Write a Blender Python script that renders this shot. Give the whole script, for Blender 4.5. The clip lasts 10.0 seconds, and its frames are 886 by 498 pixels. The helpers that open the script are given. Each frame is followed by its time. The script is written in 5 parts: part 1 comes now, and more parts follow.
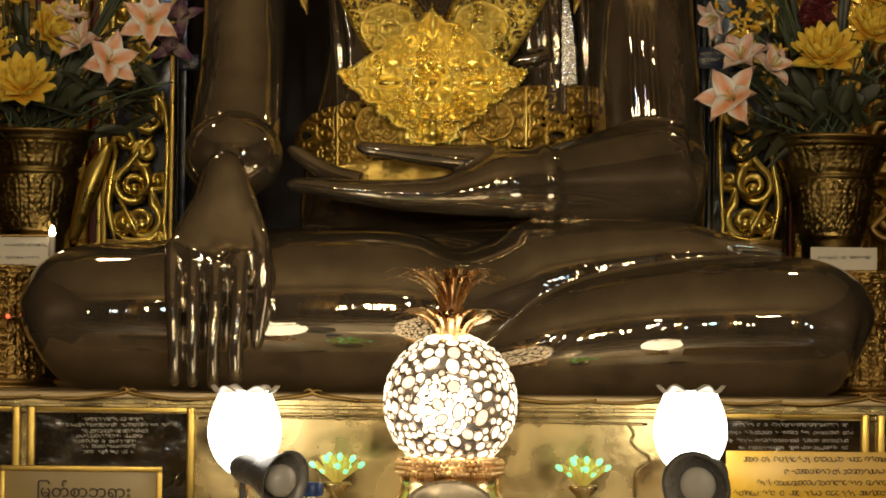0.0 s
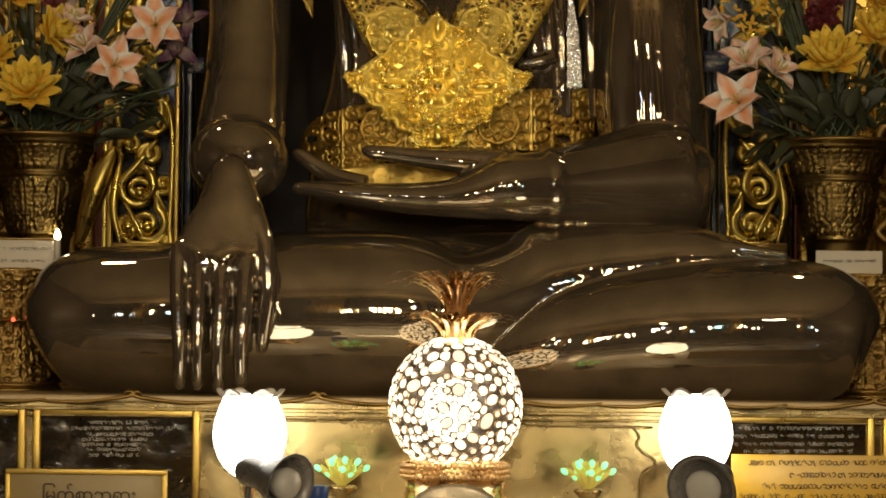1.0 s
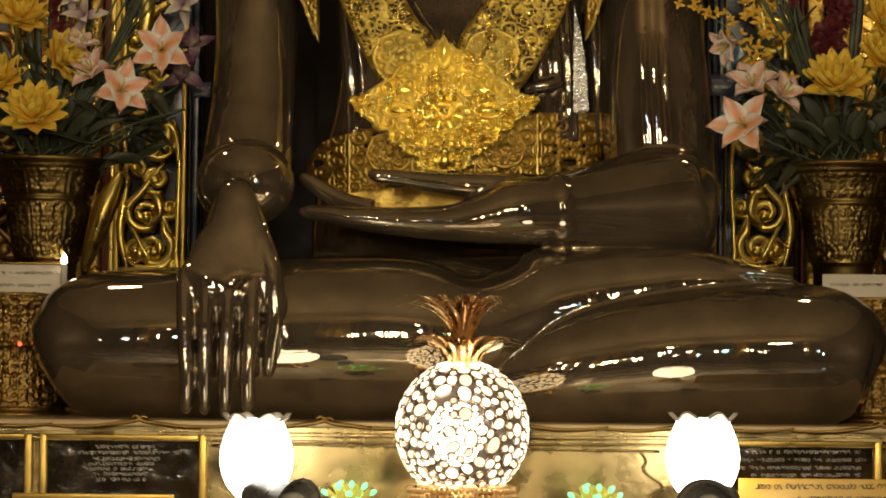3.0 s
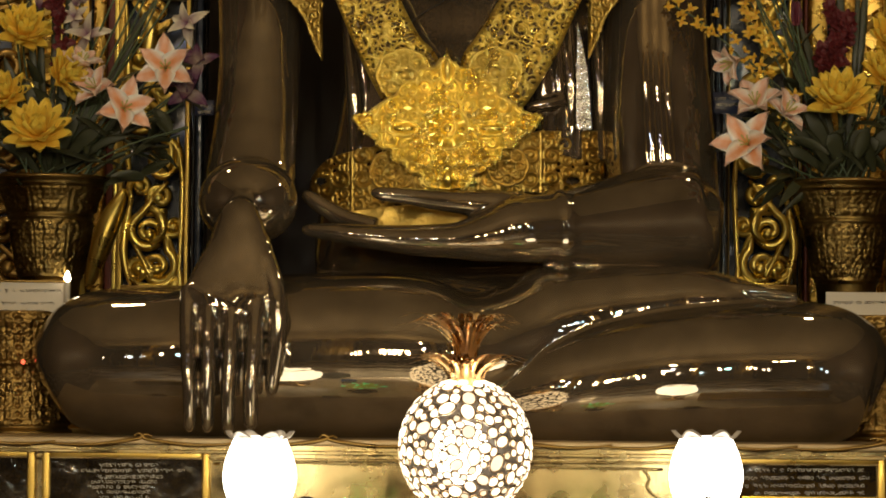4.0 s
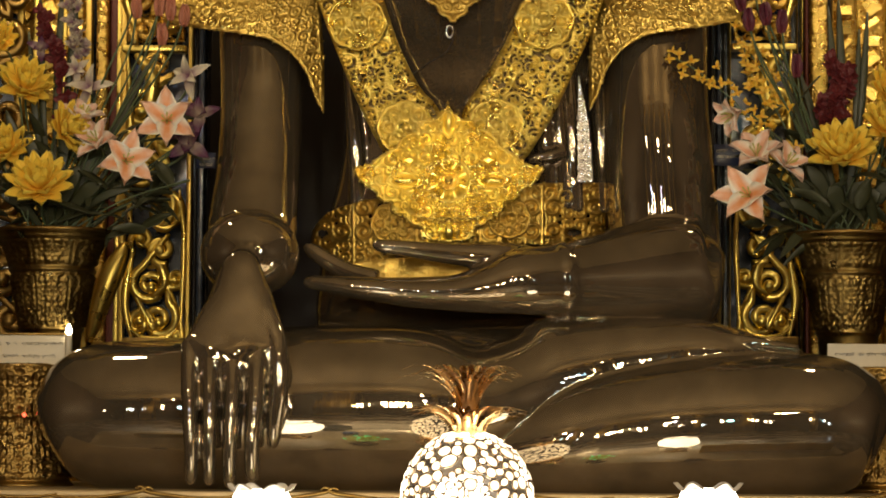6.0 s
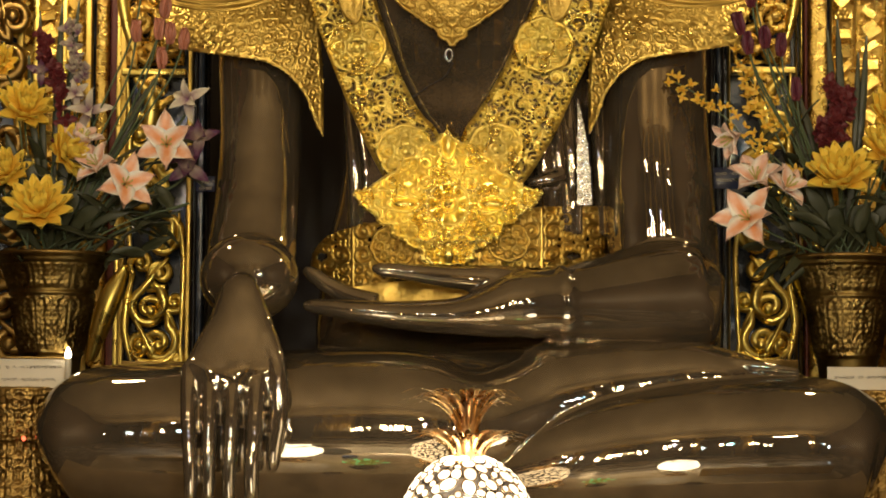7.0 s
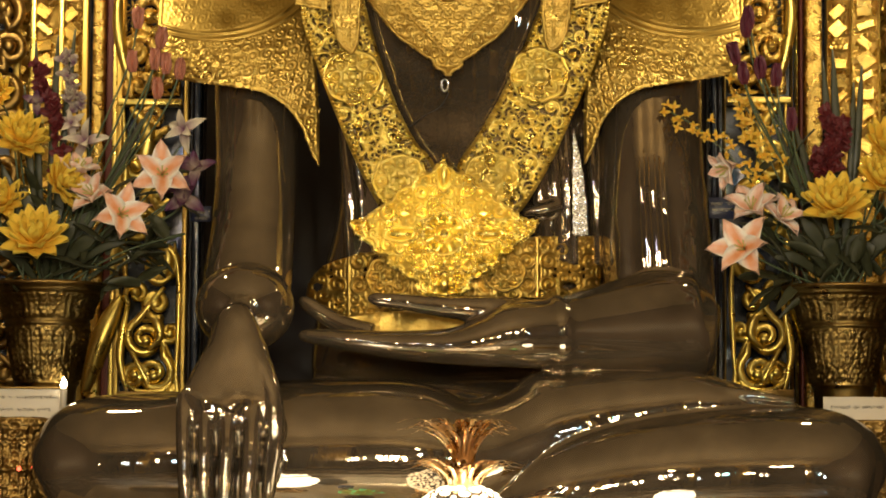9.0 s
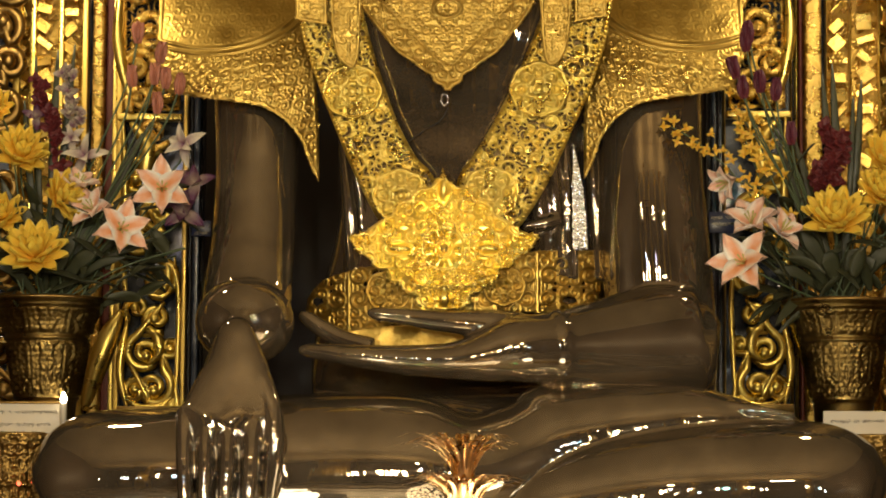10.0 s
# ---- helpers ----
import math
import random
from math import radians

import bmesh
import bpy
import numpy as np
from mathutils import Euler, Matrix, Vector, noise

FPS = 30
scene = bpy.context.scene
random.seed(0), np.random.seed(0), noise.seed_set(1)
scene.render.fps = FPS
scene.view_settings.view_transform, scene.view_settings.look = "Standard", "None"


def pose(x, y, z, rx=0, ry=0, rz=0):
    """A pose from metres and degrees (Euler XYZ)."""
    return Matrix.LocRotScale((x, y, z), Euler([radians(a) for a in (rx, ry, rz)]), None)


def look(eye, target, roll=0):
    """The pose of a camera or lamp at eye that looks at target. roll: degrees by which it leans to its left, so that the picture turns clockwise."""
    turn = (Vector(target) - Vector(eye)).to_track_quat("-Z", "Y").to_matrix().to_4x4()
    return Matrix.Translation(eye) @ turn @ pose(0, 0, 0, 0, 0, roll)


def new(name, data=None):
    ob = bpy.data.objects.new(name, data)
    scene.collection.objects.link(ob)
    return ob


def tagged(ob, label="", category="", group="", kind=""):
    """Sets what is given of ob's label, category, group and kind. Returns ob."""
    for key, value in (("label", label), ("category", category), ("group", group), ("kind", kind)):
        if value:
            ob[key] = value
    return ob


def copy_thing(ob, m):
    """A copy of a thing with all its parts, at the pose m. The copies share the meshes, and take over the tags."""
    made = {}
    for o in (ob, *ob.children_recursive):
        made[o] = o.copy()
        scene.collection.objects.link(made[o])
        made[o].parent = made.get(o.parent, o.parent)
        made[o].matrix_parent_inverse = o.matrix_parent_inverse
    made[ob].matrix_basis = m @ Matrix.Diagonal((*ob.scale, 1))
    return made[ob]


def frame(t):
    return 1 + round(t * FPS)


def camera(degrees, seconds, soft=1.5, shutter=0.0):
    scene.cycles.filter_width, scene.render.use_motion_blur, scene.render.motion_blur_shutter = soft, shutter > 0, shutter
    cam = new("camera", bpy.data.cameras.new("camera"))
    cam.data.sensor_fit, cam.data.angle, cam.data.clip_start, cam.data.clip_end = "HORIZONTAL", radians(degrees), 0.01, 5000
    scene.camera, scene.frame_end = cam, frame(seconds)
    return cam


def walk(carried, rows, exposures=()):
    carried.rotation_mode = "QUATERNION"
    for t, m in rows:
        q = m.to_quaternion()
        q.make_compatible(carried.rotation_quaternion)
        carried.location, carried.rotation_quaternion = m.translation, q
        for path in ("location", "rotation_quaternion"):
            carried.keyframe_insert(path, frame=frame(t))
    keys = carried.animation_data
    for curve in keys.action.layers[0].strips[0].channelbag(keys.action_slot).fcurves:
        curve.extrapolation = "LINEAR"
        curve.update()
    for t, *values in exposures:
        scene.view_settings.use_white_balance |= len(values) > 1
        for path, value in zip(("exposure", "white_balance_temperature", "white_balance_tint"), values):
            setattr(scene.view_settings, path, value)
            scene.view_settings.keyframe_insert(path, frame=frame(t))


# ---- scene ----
EYE = (0.0, -8.46, 1.55)      # a standing visitor with a zoomed lens, facing the shrine
GRID = 0.0018                 # the shrine front is drawn up on a 1.8 mm elevation grid
FOCAL = 4700.0
cam = camera(18.94, 10.0, 1.8)
TURNS = [
    (0.0, 91.694, -0.600, -0.018),
    (0.5, 91.768, -0.641, 0.066),
    (1.0, 91.766, -0.611, 0.094),
    (1.5, 91.800, -0.606, 0.143),
    (2.0, 91.988, -0.612, 0.194),
    (2.5, 92.139, -0.571, 0.197),
    (4.0, 92.668, -0.546, 0.305),
    (4.5, 92.935, -0.537, 0.289),
    (5.0, 93.252, -0.483, 0.314),
    (5.5, 93.520, -0.476, 0.340),
    (7.0, 94.298, -0.447, 0.332),
    (7.5, 94.477, -0.414, 0.320),
    (8.0, 94.657, -0.444, 0.301),
    (8.5, 94.825, -0.428, 0.255),
    (9.0, 94.944, -0.424, 0.242),
    (9.5, 95.087, -0.375, 0.253),
    (10.0, 95.256, -0.377, 0.243),
]
walk(cam, [(t, pose(*EYE, rx, ry, rz)) for t, rx, ry, rz in TURNS],
     exposures=[(0.0, 0.0), (2.5, 0.05), (4.5, 0.17), (5.5, 0.36), (7.0, 0.68), (8.0, 0.80), (10.0, 0.80)])

# ---- light ----
world = bpy.data.worlds.new("hall_air")
scene.world = world
world.use_nodes = True
world.node_tree.nodes["Background"].inputs[0].default_value = (0.09, 0.065, 0.035, 1)
world.node_tree.nodes["Background"].inputs[1].default_value = 0.12


def hanging_lamp(name, at, wide, tall, watts, colour):
    """A long upright lamp hung in the hall, turned to the shrine."""
    data = bpy.data.lights.new(name, "AREA")
    data.shape, data.size, data.size_y, data.energy, data.color = "RECTANGLE", wide, tall, watts, colour
    ob = new(name, data)
    ob.matrix_world = look(at, (0.4 * at[0], 0.0, 1.2))
    return ob


def point_lamp(name, at, radius, watts, colour):
    data = bpy.data.lights.new(name, "POINT")
    data.shadow_soft_size, data.energy, data.color = radius, watts, colour
    ob = new(name, data)
    ob.location = at
    return ob


WARM = (1.0, 0.80, 0.51)
# the hall's own lamps, hung in a loose row behind the visitor
for x, y, z, watts, r in ((-0.62, -9.7, 2.3, 150, 0.05), (-0.28, -9.4, 2.5, 260, 0.09), (1.08, -9.9, 3.5, 110, 0.05), (1.22, -9.9, 3.5, 110, 0.05), (2.15, -9.6, 3.3, 320, 0.10), (2.95, -9.8, 3.4, 120, 0.05),
                          (-2.4, -9.2, 3.1, 260, 0.08), (-3.6, -9.6, 3.2, 160, 0.05), (4.2, -9.4, 3.3, 160, 0.05), (0.3, -9.2, 3.3, 150, 0.04), (-1.5, -9.3, 3.4, 130, 0.05)):
    hanging_lamp("hall_lamp", (x, y, z), 1.1 * r, 0.75, 0.135 * watts, WARM)
for x, z, colour, watts in ((2.4, 3.35, (0.25, 0.8, 1.0), 45), (-3.0, 3.0, (0.4, 0.7, 1.0), 30), (-2.3, 3.8, (0.45, 0.6, 1.0), 70), (0.45, 3.9, (0.6, 0.65, 1.0), 40), (4.8, 2.9, (0.3, 0.6, 1.0), 25)):
    hanging_lamp("coloured_hall_light", (x, -9.5, z), 0.08, 0.6, 0.14 * watts, colour)
for x, z, colour in ((-5.6, 2.7, (1.0, 0.9, 0.75)), (-4.6, 2.9, (0.6, 0.8, 1.0)), (-1.9, 2.2, (0.6, 0.8, 1.0)), (0.75, 2.9, (1.0, 0.9, 0.75)), (1.7, 2.5, (0.5, 0.75, 1.0)), (3.5, 3.0, (1.0, 0.9, 0.75)), (5.4, 3.1, (1.0, 0.9, 0.75)), (6.0, 2.4, (0.5, 0.7, 1.0))):
    hanging_lamp("far_hall_light", (x, -10.6, z), 0.06, 0.6, 4.0, colour)

# unseen fill lights added to brighten the columns and ceiling at the back
for x in (-3.8, 0.4, 4.1):
    point_lamp("ceiling_lamp", (x, -11.2, 5.6), 0.10, 60, WARM)

# unseen fill lights added over the side pillars, without fixtures
for x in (-1.5, 1.5):
    point_lamp("canopy_lamp", (x, 0.15, 3.55), 0.05, 12, WARM)

# ---- geometry helpers ----
PITCH, LEAN = math.atan(139 / FOCAL), radians(0.6)


def E(u, v, y=0.0):
    """The world place of the elevation grid's (u, v) on the upright plane at depth y."""
    a, b = u - 784.0, v - 441.0
    a, b = a * math.cos(LEAN) + b * math.sin(LEAN), b * math.cos(LEAN) - a * math.sin(LEAN)
    a, b = a / FOCAL, -b / FOCAL
    fy, fz = math.cos(PITCH) - b * math.sin(PITCH), math.sin(PITCH) + b * math.cos(PITCH)
    k = (y - EYE[1]) / fy
    return Vector((a * k, y, EYE[2] + fz * k))


def W(n, y=0.0):
    """A width of n grid steps at depth y, in metres."""
    return n * GRID * (y - EYE[1]) / -EYE[1]


def obj(name, bm, mat, smooth=True):
    me = bpy.data.meshes.new(name)
    bm.to_mesh(me)
    bm.free()
    if smooth:
        me.shade_smooth()
    me.materials.append(mat)
    return new(name, me)


def under(ob, parent, label=""):
    ob.parent = parent
    if label:
        ob["label"] = label
    return ob


def part(name, bm, mat, parent, label="", smooth=True):
    """A bmesh in the parent's own space as one mesh object under it."""
    return under(obj(name, bm, mat, smooth), parent, label)


def thing(name, label, category, at=(0, 0, 0), group="", kind=""):
    ob = new(name)
    ob.empty_display_size = 0.05
    ob.location = at
    return tagged(ob, label, category, group, kind)


def box(bm, x0, x1, y0, y1, z0, z1, bevel=0.0):
    m = Matrix.LocRotScale(((x0 + x1) / 2, (y0 + y1) / 2, (z0 + z1) / 2), None, (x1 - x0, y1 - y0, z1 - z0))
    made = bmesh.ops.create_cube(bm, size=1, matrix=m)
    if bevel:
        edges = {e for w in made["verts"] for e in w.link_edges}
        bmesh.ops.bevel(bm, geom=list(edges), offset=bevel, segments=2, affect="EDGES", profile=0.5)
    return bm


def lathe(profile, n=32, bm=None, wobble=None):
    """profile: (radius, height) from the bottom up, turned about z."""
    bm = bm or bmesh.new()
    rings = []
    for i, (r, z) in enumerate(profile):
        ring = []
        for j in range(n):
            a = 2 * math.pi * j / n
            q = r * (wobble(i, a) if wobble else 1.0)
            ring.append(bm.verts.new((q * math.cos(a), q * math.sin(a), z)))
        rings.append(ring)
    for lo, hi in zip(rings, rings[1:]):
        for j in range(n):
            bm.faces.new((lo[j], lo[(j + 1) % n], hi[(j + 1) % n], hi[j]))
    for ring, flip in ((rings[0], True), (rings[-1], False)):
        bm.faces.new(list(reversed(ring)) if flip else ring)
    return bm


def smooth_path(points, steps=6):
    """Catmull-Rom through rows of numbers."""
    p = np.array(points, float)
    p = np.vstack([2 * p[0] - p[1], p, 2 * p[-1] - p[-2]])
    out = []
    for i in range(1, len(p) - 2):
        for s in np.linspace(0, 1, steps, endpoint=False):
            a, b, c, d = p[i - 1], p[i], p[i + 1], p[i + 2]
            out.append(0.5 * (2 * b + (c - a) * s + (2 * a - 5 * b + 4 * c - d) * s * s + (3 * b - a - 3 * c + d) * s ** 3))
    out.append(p[-2])
    return np.array(out)


def sweep(bm, points, radii, n=10, flat=None, closed=False):
    """A tapered tube along points; radii a list; flat: the second radius of an oval, towards y."""
    pts = [Vector(q) for q in points]
    rings = []
    for i, q in enumerate(pts):
        t = (pts[min(i + 1, len(pts) - 1)] - pts[max(i - 1, 0)]).normalized()
        side = t.cross(Vector((0, 1, 0)))
        if side.length < 1e-3:
            side = Vector((1, 0, 0))
        side.normalize()
        up = side.cross(t).normalized()
        r = radii[i]
        f = flat[i] if flat is not None else r
        rings.append([bm.verts.new(q + side * (r * math.cos(2 * math.pi * j / n)) + up * (f * math.sin(2 * math.pi * j / n))) for j in range(n)])
    for lo, hi in zip(rings, rings[1:]):
        for j in range(n):
            bm.faces.new((lo[j], lo[(j + 1) % n], hi[(j + 1) % n], hi[j]))
    bm.faces.new(rings[0][::-1])
    bm.faces.new(rings[-1])
    return bm


def limb(bm, rows, n=64, steps=10):
    """A body mass through rows of (u, v, y, half-width in grid steps, half-depth in metres)."""
    s = smooth_path(rows, steps)
    sweep(bm, [E(q[0], q[1], q[2]) for q in s], [max(W(q[3], q[2]), 0.004) for q in s], n, [max(q[4], 0.004) for q in s])


def blob(bm, u, v, y, ru, rv, ry):
    m = Matrix.Translation(E(u, v, y)) @ Matrix.Diagonal((W(ru, y), ry, W(rv, y), 1))
    bmesh.ops.create_uvsphere(bm, u_segments=72, v_segments=40, radius=1, matrix=m)


# ---- materials ----
def material(name):
    m = bpy.data.materials.new(name)
    m.use_nodes = True
    nt = m.node_tree
    return m, nt, nt.nodes["Principled BSDF"], nt.nodes, nt.links


def surface(name, a, b, rough=0.4, metal=0.0, scale=20.0, fine=180.0, bump=0.15, depth=0.002, coat=0.0, rough_var=0.15, spec=0.5, detail=5):
    """A two-scale mottled surface between colours a and b, with grain and uneven gloss."""
    m, nt, p, nodes, links = material(name)
    co = nodes.new("ShaderNodeTexCoord")
    big = nodes.new("ShaderNodeTexNoise")
    big.inputs["Scale"].default_value, big.inputs["Detail"].default_value = scale, detail
    small = nodes.new("ShaderNodeTexNoise")
    small.inputs["Scale"].default_value, small.inputs["Detail"].default_value = fine, 3
    links.new(co.outputs["Object"], big.inputs["Vector"])
    links.new(co.outputs["Object"], small.inputs["Vector"])
    mix = nodes.new("ShaderNodeMix")
    mix.data_type = "RGBA"
    mix.inputs[6].default_value, mix.inputs[7].default_value = (*a, 1), (*b, 1)
    blend = nodes.new("ShaderNodeMath")
    blend.operation = "MULTIPLY_ADD"
    blend.inputs[1].default_value, blend.inputs[2].default_value = 0.35, 0.0
    links.new(small.outputs["Fac"], blend.inputs[0])
    add = nodes.new("ShaderNodeMath")
    add.operation = "MULTIPLY_ADD"
    add.inputs[1].default_value = 1.1
    links.new(big.outputs["Fac"], add.inputs[0])
    links.new(blend.outputs[0], add.inputs[2])
    shift = nodes.new("ShaderNodeMath")
    shift.operation, shift.use_clamp = "SUBTRACT", True
    shift.inputs[1].default_value = 0.22
    links.new(add.outputs[0], shift.inputs[0])
    links.new(shift.outputs[0], mix.inputs[0])
    links.new(mix.outputs[2], p.inputs["Base Color"])
    rr = nodes.new("ShaderNodeMapRange")
    rr.inputs[3].default_value, rr.inputs[4].default_value = max(rough - rough_var, 0.02), min(rough + rough_var, 1)
    rr.inputs[1].default_value, rr.inputs[2].default_value = 0.32, 0.68
    links.new(big.outputs["Fac"], rr.inputs[0])
    links.new(rr.outputs[0], p.inputs["Roughness"])
    p.inputs["Metallic"].default_value = metal
    p.inputs["Specular IOR Level"].default_value = spec
    p.inputs["Coat Weight"].default_value = coat
    p.inputs["Coat Roughness"].default_value = 0.05
    bp = nodes.new("ShaderNodeBump")
    bp.inputs["Strength"].default_value, bp.inputs["Distance"].default_value = bump, depth
    links.new(small.outputs["Fac"], bp.inputs["Height"])
    links.new(bp.outputs[0], p.inputs["Normal"])
    return m


def glow(name, colour, strength):
    m, nt, p, nodes, links = material(name)
    p.inputs["Base Color"].default_value = (*colour, 1)
    p.inputs["Emission Color"].default_value = (*colour, 1)
    p.inputs["Emission Strength"].default_value = strength
    return m


def plain_gloss(name, colour, rough, metal=0.0):
    m, nt, p, nodes, links = material(name)
    p.inputs["Base Color"].default_value = (*colour, 1)
    p.inputs["Roughness"].default_value, p.inputs["Metallic"].default_value = rough, metal
    return m


BRONZE = surface("varnished_bronze", (0.095, 0.077, 0.050), (0.430, 0.350, 0.235), 0.022, 0.82, 4.5, 15, 0.09, 0.005, 0.0, 0.012, 0.6, 7)
GOLD = surface("gilt_metal", (0.70, 0.51, 0.10), (0.87, 0.69, 0.20), 0.33, 1.0, 14, 220, 0.12, 0.001, 0.0, 0.12)
GOLD_BRIGHT = surface("bright_gilt", (0.95, 0.70, 0.12), (1.0, 0.82, 0.25), 0.27, 1.0, 10, 200, 0.06, 0.001, 0.0, 0.1)
GOLD_OLD = surface("aged_gilt", (0.42, 0.28, 0.06), (0.74, 0.52, 0.13), 0.42, 1.0, 9, 160, 0.12, 0.0015, 0.0, 0.15)
GOLD_DARK = surface("tarnished_brass", (0.14, 0.085, 0.025), (0.42, 0.27, 0.08), 0.40, 1.0, 14, 200, 0.3, 0.002, 0.0, 0.14)
BRASS_SHEET = surface("brass_sheet", (0.30, 0.225, 0.10), (0.52, 0.40, 0.18), 0.26, 1.0, 7, 14, 0.26, 0.008, 0.0, 0.12)
DECK_BRASS = surface("worn_deck_brass", (0.40, 0.29, 0.14), (0.62, 0.47, 0.25), 0.45, 0.25, 8, 60, 0.2, 0.002)
DARK_GLASS = surface("dark_mirror", (0.10, 0.085, 0.06), (0.24, 0.20, 0.14), 0.12, 0.95, 9, 14, 0.28, 0.02, 0.0, 0.06)
# dark brown that stands in for shade in the openwork's crevices
CREVICE_SHADE = surface("crevice_shade", (0.12, 0.078, 0.024), (0.26, 0.17, 0.055), 0.5, 0.5, 14, 120, 0.1, 0.001)
NAVY = surface("blue_glass_ground", (0.006, 0.009, 0.016), (0.02, 0.03, 0.05), 0.25, 0.0, 12, 90, 0.1, 0.002)
NEAR_BLACK = surface("near_black", (0.010, 0.007, 0.005), (0.03, 0.02, 0.012), 0.5, 0.0, 8, 90, 0.1, 0.002)
PLASTER = surface("hall_plaster", (0.30, 0.22, 0.13), (0.42, 0.31, 0.18), 0.7, 0.0, 2, 40, 0.2, 0.003)
TILE = surface("hall_floor_stone", (0.10, 0.07, 0.045), (0.18, 0.13, 0.085), 0.25, 0.0, 1.5, 30, 0.1, 0.002)
CEILING = surface("cream_ceiling_paint", (0.62, 0.49, 0.30), (0.74, 0.60, 0.38), 0.6, 0.0, 1.2, 30, 0.1, 0.003)
TEAK = surface("dark_teak", (0.10, 0.055, 0.025), (0.18, 0.10, 0.05), 0.4, 0.0, 5, 60, 0.15, 0.002)

# ---- the hall, closed round the shrine and the visitor ----
def slab(name, x0, x1, y0, y1, z0, z1, mat, label, category):
    return tagged(obj(name, box(bmesh.new(), x0, x1, y0, y1, z0, z1), mat, False), label, category, kind="structure")


slab("floor", -7, 7, -16, 3.2, -0.15, 0.0, TILE, "polished stone floor of the prayer hall", "floor")
slab("ceiling", -7, 7, -16, 3.2, 7.0, 7.2, CEILING, "cream painted ceiling over the prayer hall", "ceiling")
slab("wall_north", -7, 7, 3.0, 3.2, 0, 7.0, NEAR_BLACK, "dark wall behind the shrine", "wall")
slab("wall_south", -7, 7, -16, -15.8, 0, 7.0, TEAK, "dark teak wall at the far end of the hall", "wall")
slab("wall_west", -7.2, -7, -16, 3.2, 0, 7.0, TEAK, "dark teak side wall of the hall", "wall")
slab("wall_east", 7, 7.2, -16, 3.2, 0, 7.0, TEAK, "dark teak side wall of the hall", "wall")

# unseen gilt columns added behind the visitor to vary the statue's reflections
column = thing("hall_column", "unseen gilt column with base and capital, added for the statue's reflections", "column", (-5.2, -12.6, 0), "columns of the prayer hall")
part("base", lathe([(0.36, 0), (0.36, 0.18), (0.31, 0.24), (0.33, 0.34), (0.27, 0.42)], 40), GOLD_OLD, column)
part("shaft", lathe([(0.25, 0.40), (0.25, 2.0), (0.265, 2.04), (0.25, 2.08), (0.235, 6.1)], 40), GOLD_OLD, column)
part("capital", lathe([(0.235, 6.05), (0.27, 6.15), (0.25, 6.25), (0.33, 6.6), (0.42, 6.8), (0.42, 7.0)], 40), GOLD_OLD, column)
for x in (-2.9, -1.0, 1.5, 3.4, 5.4):
    copy_thing(column, pose(x, -12.6 - 0.5 * (abs(x) < 2), 0))

# ---- the throne base ----
LEDGE = E(784, 700, -0.30).z          # top of the throne
FRONT = -0.30                         # front of the throne


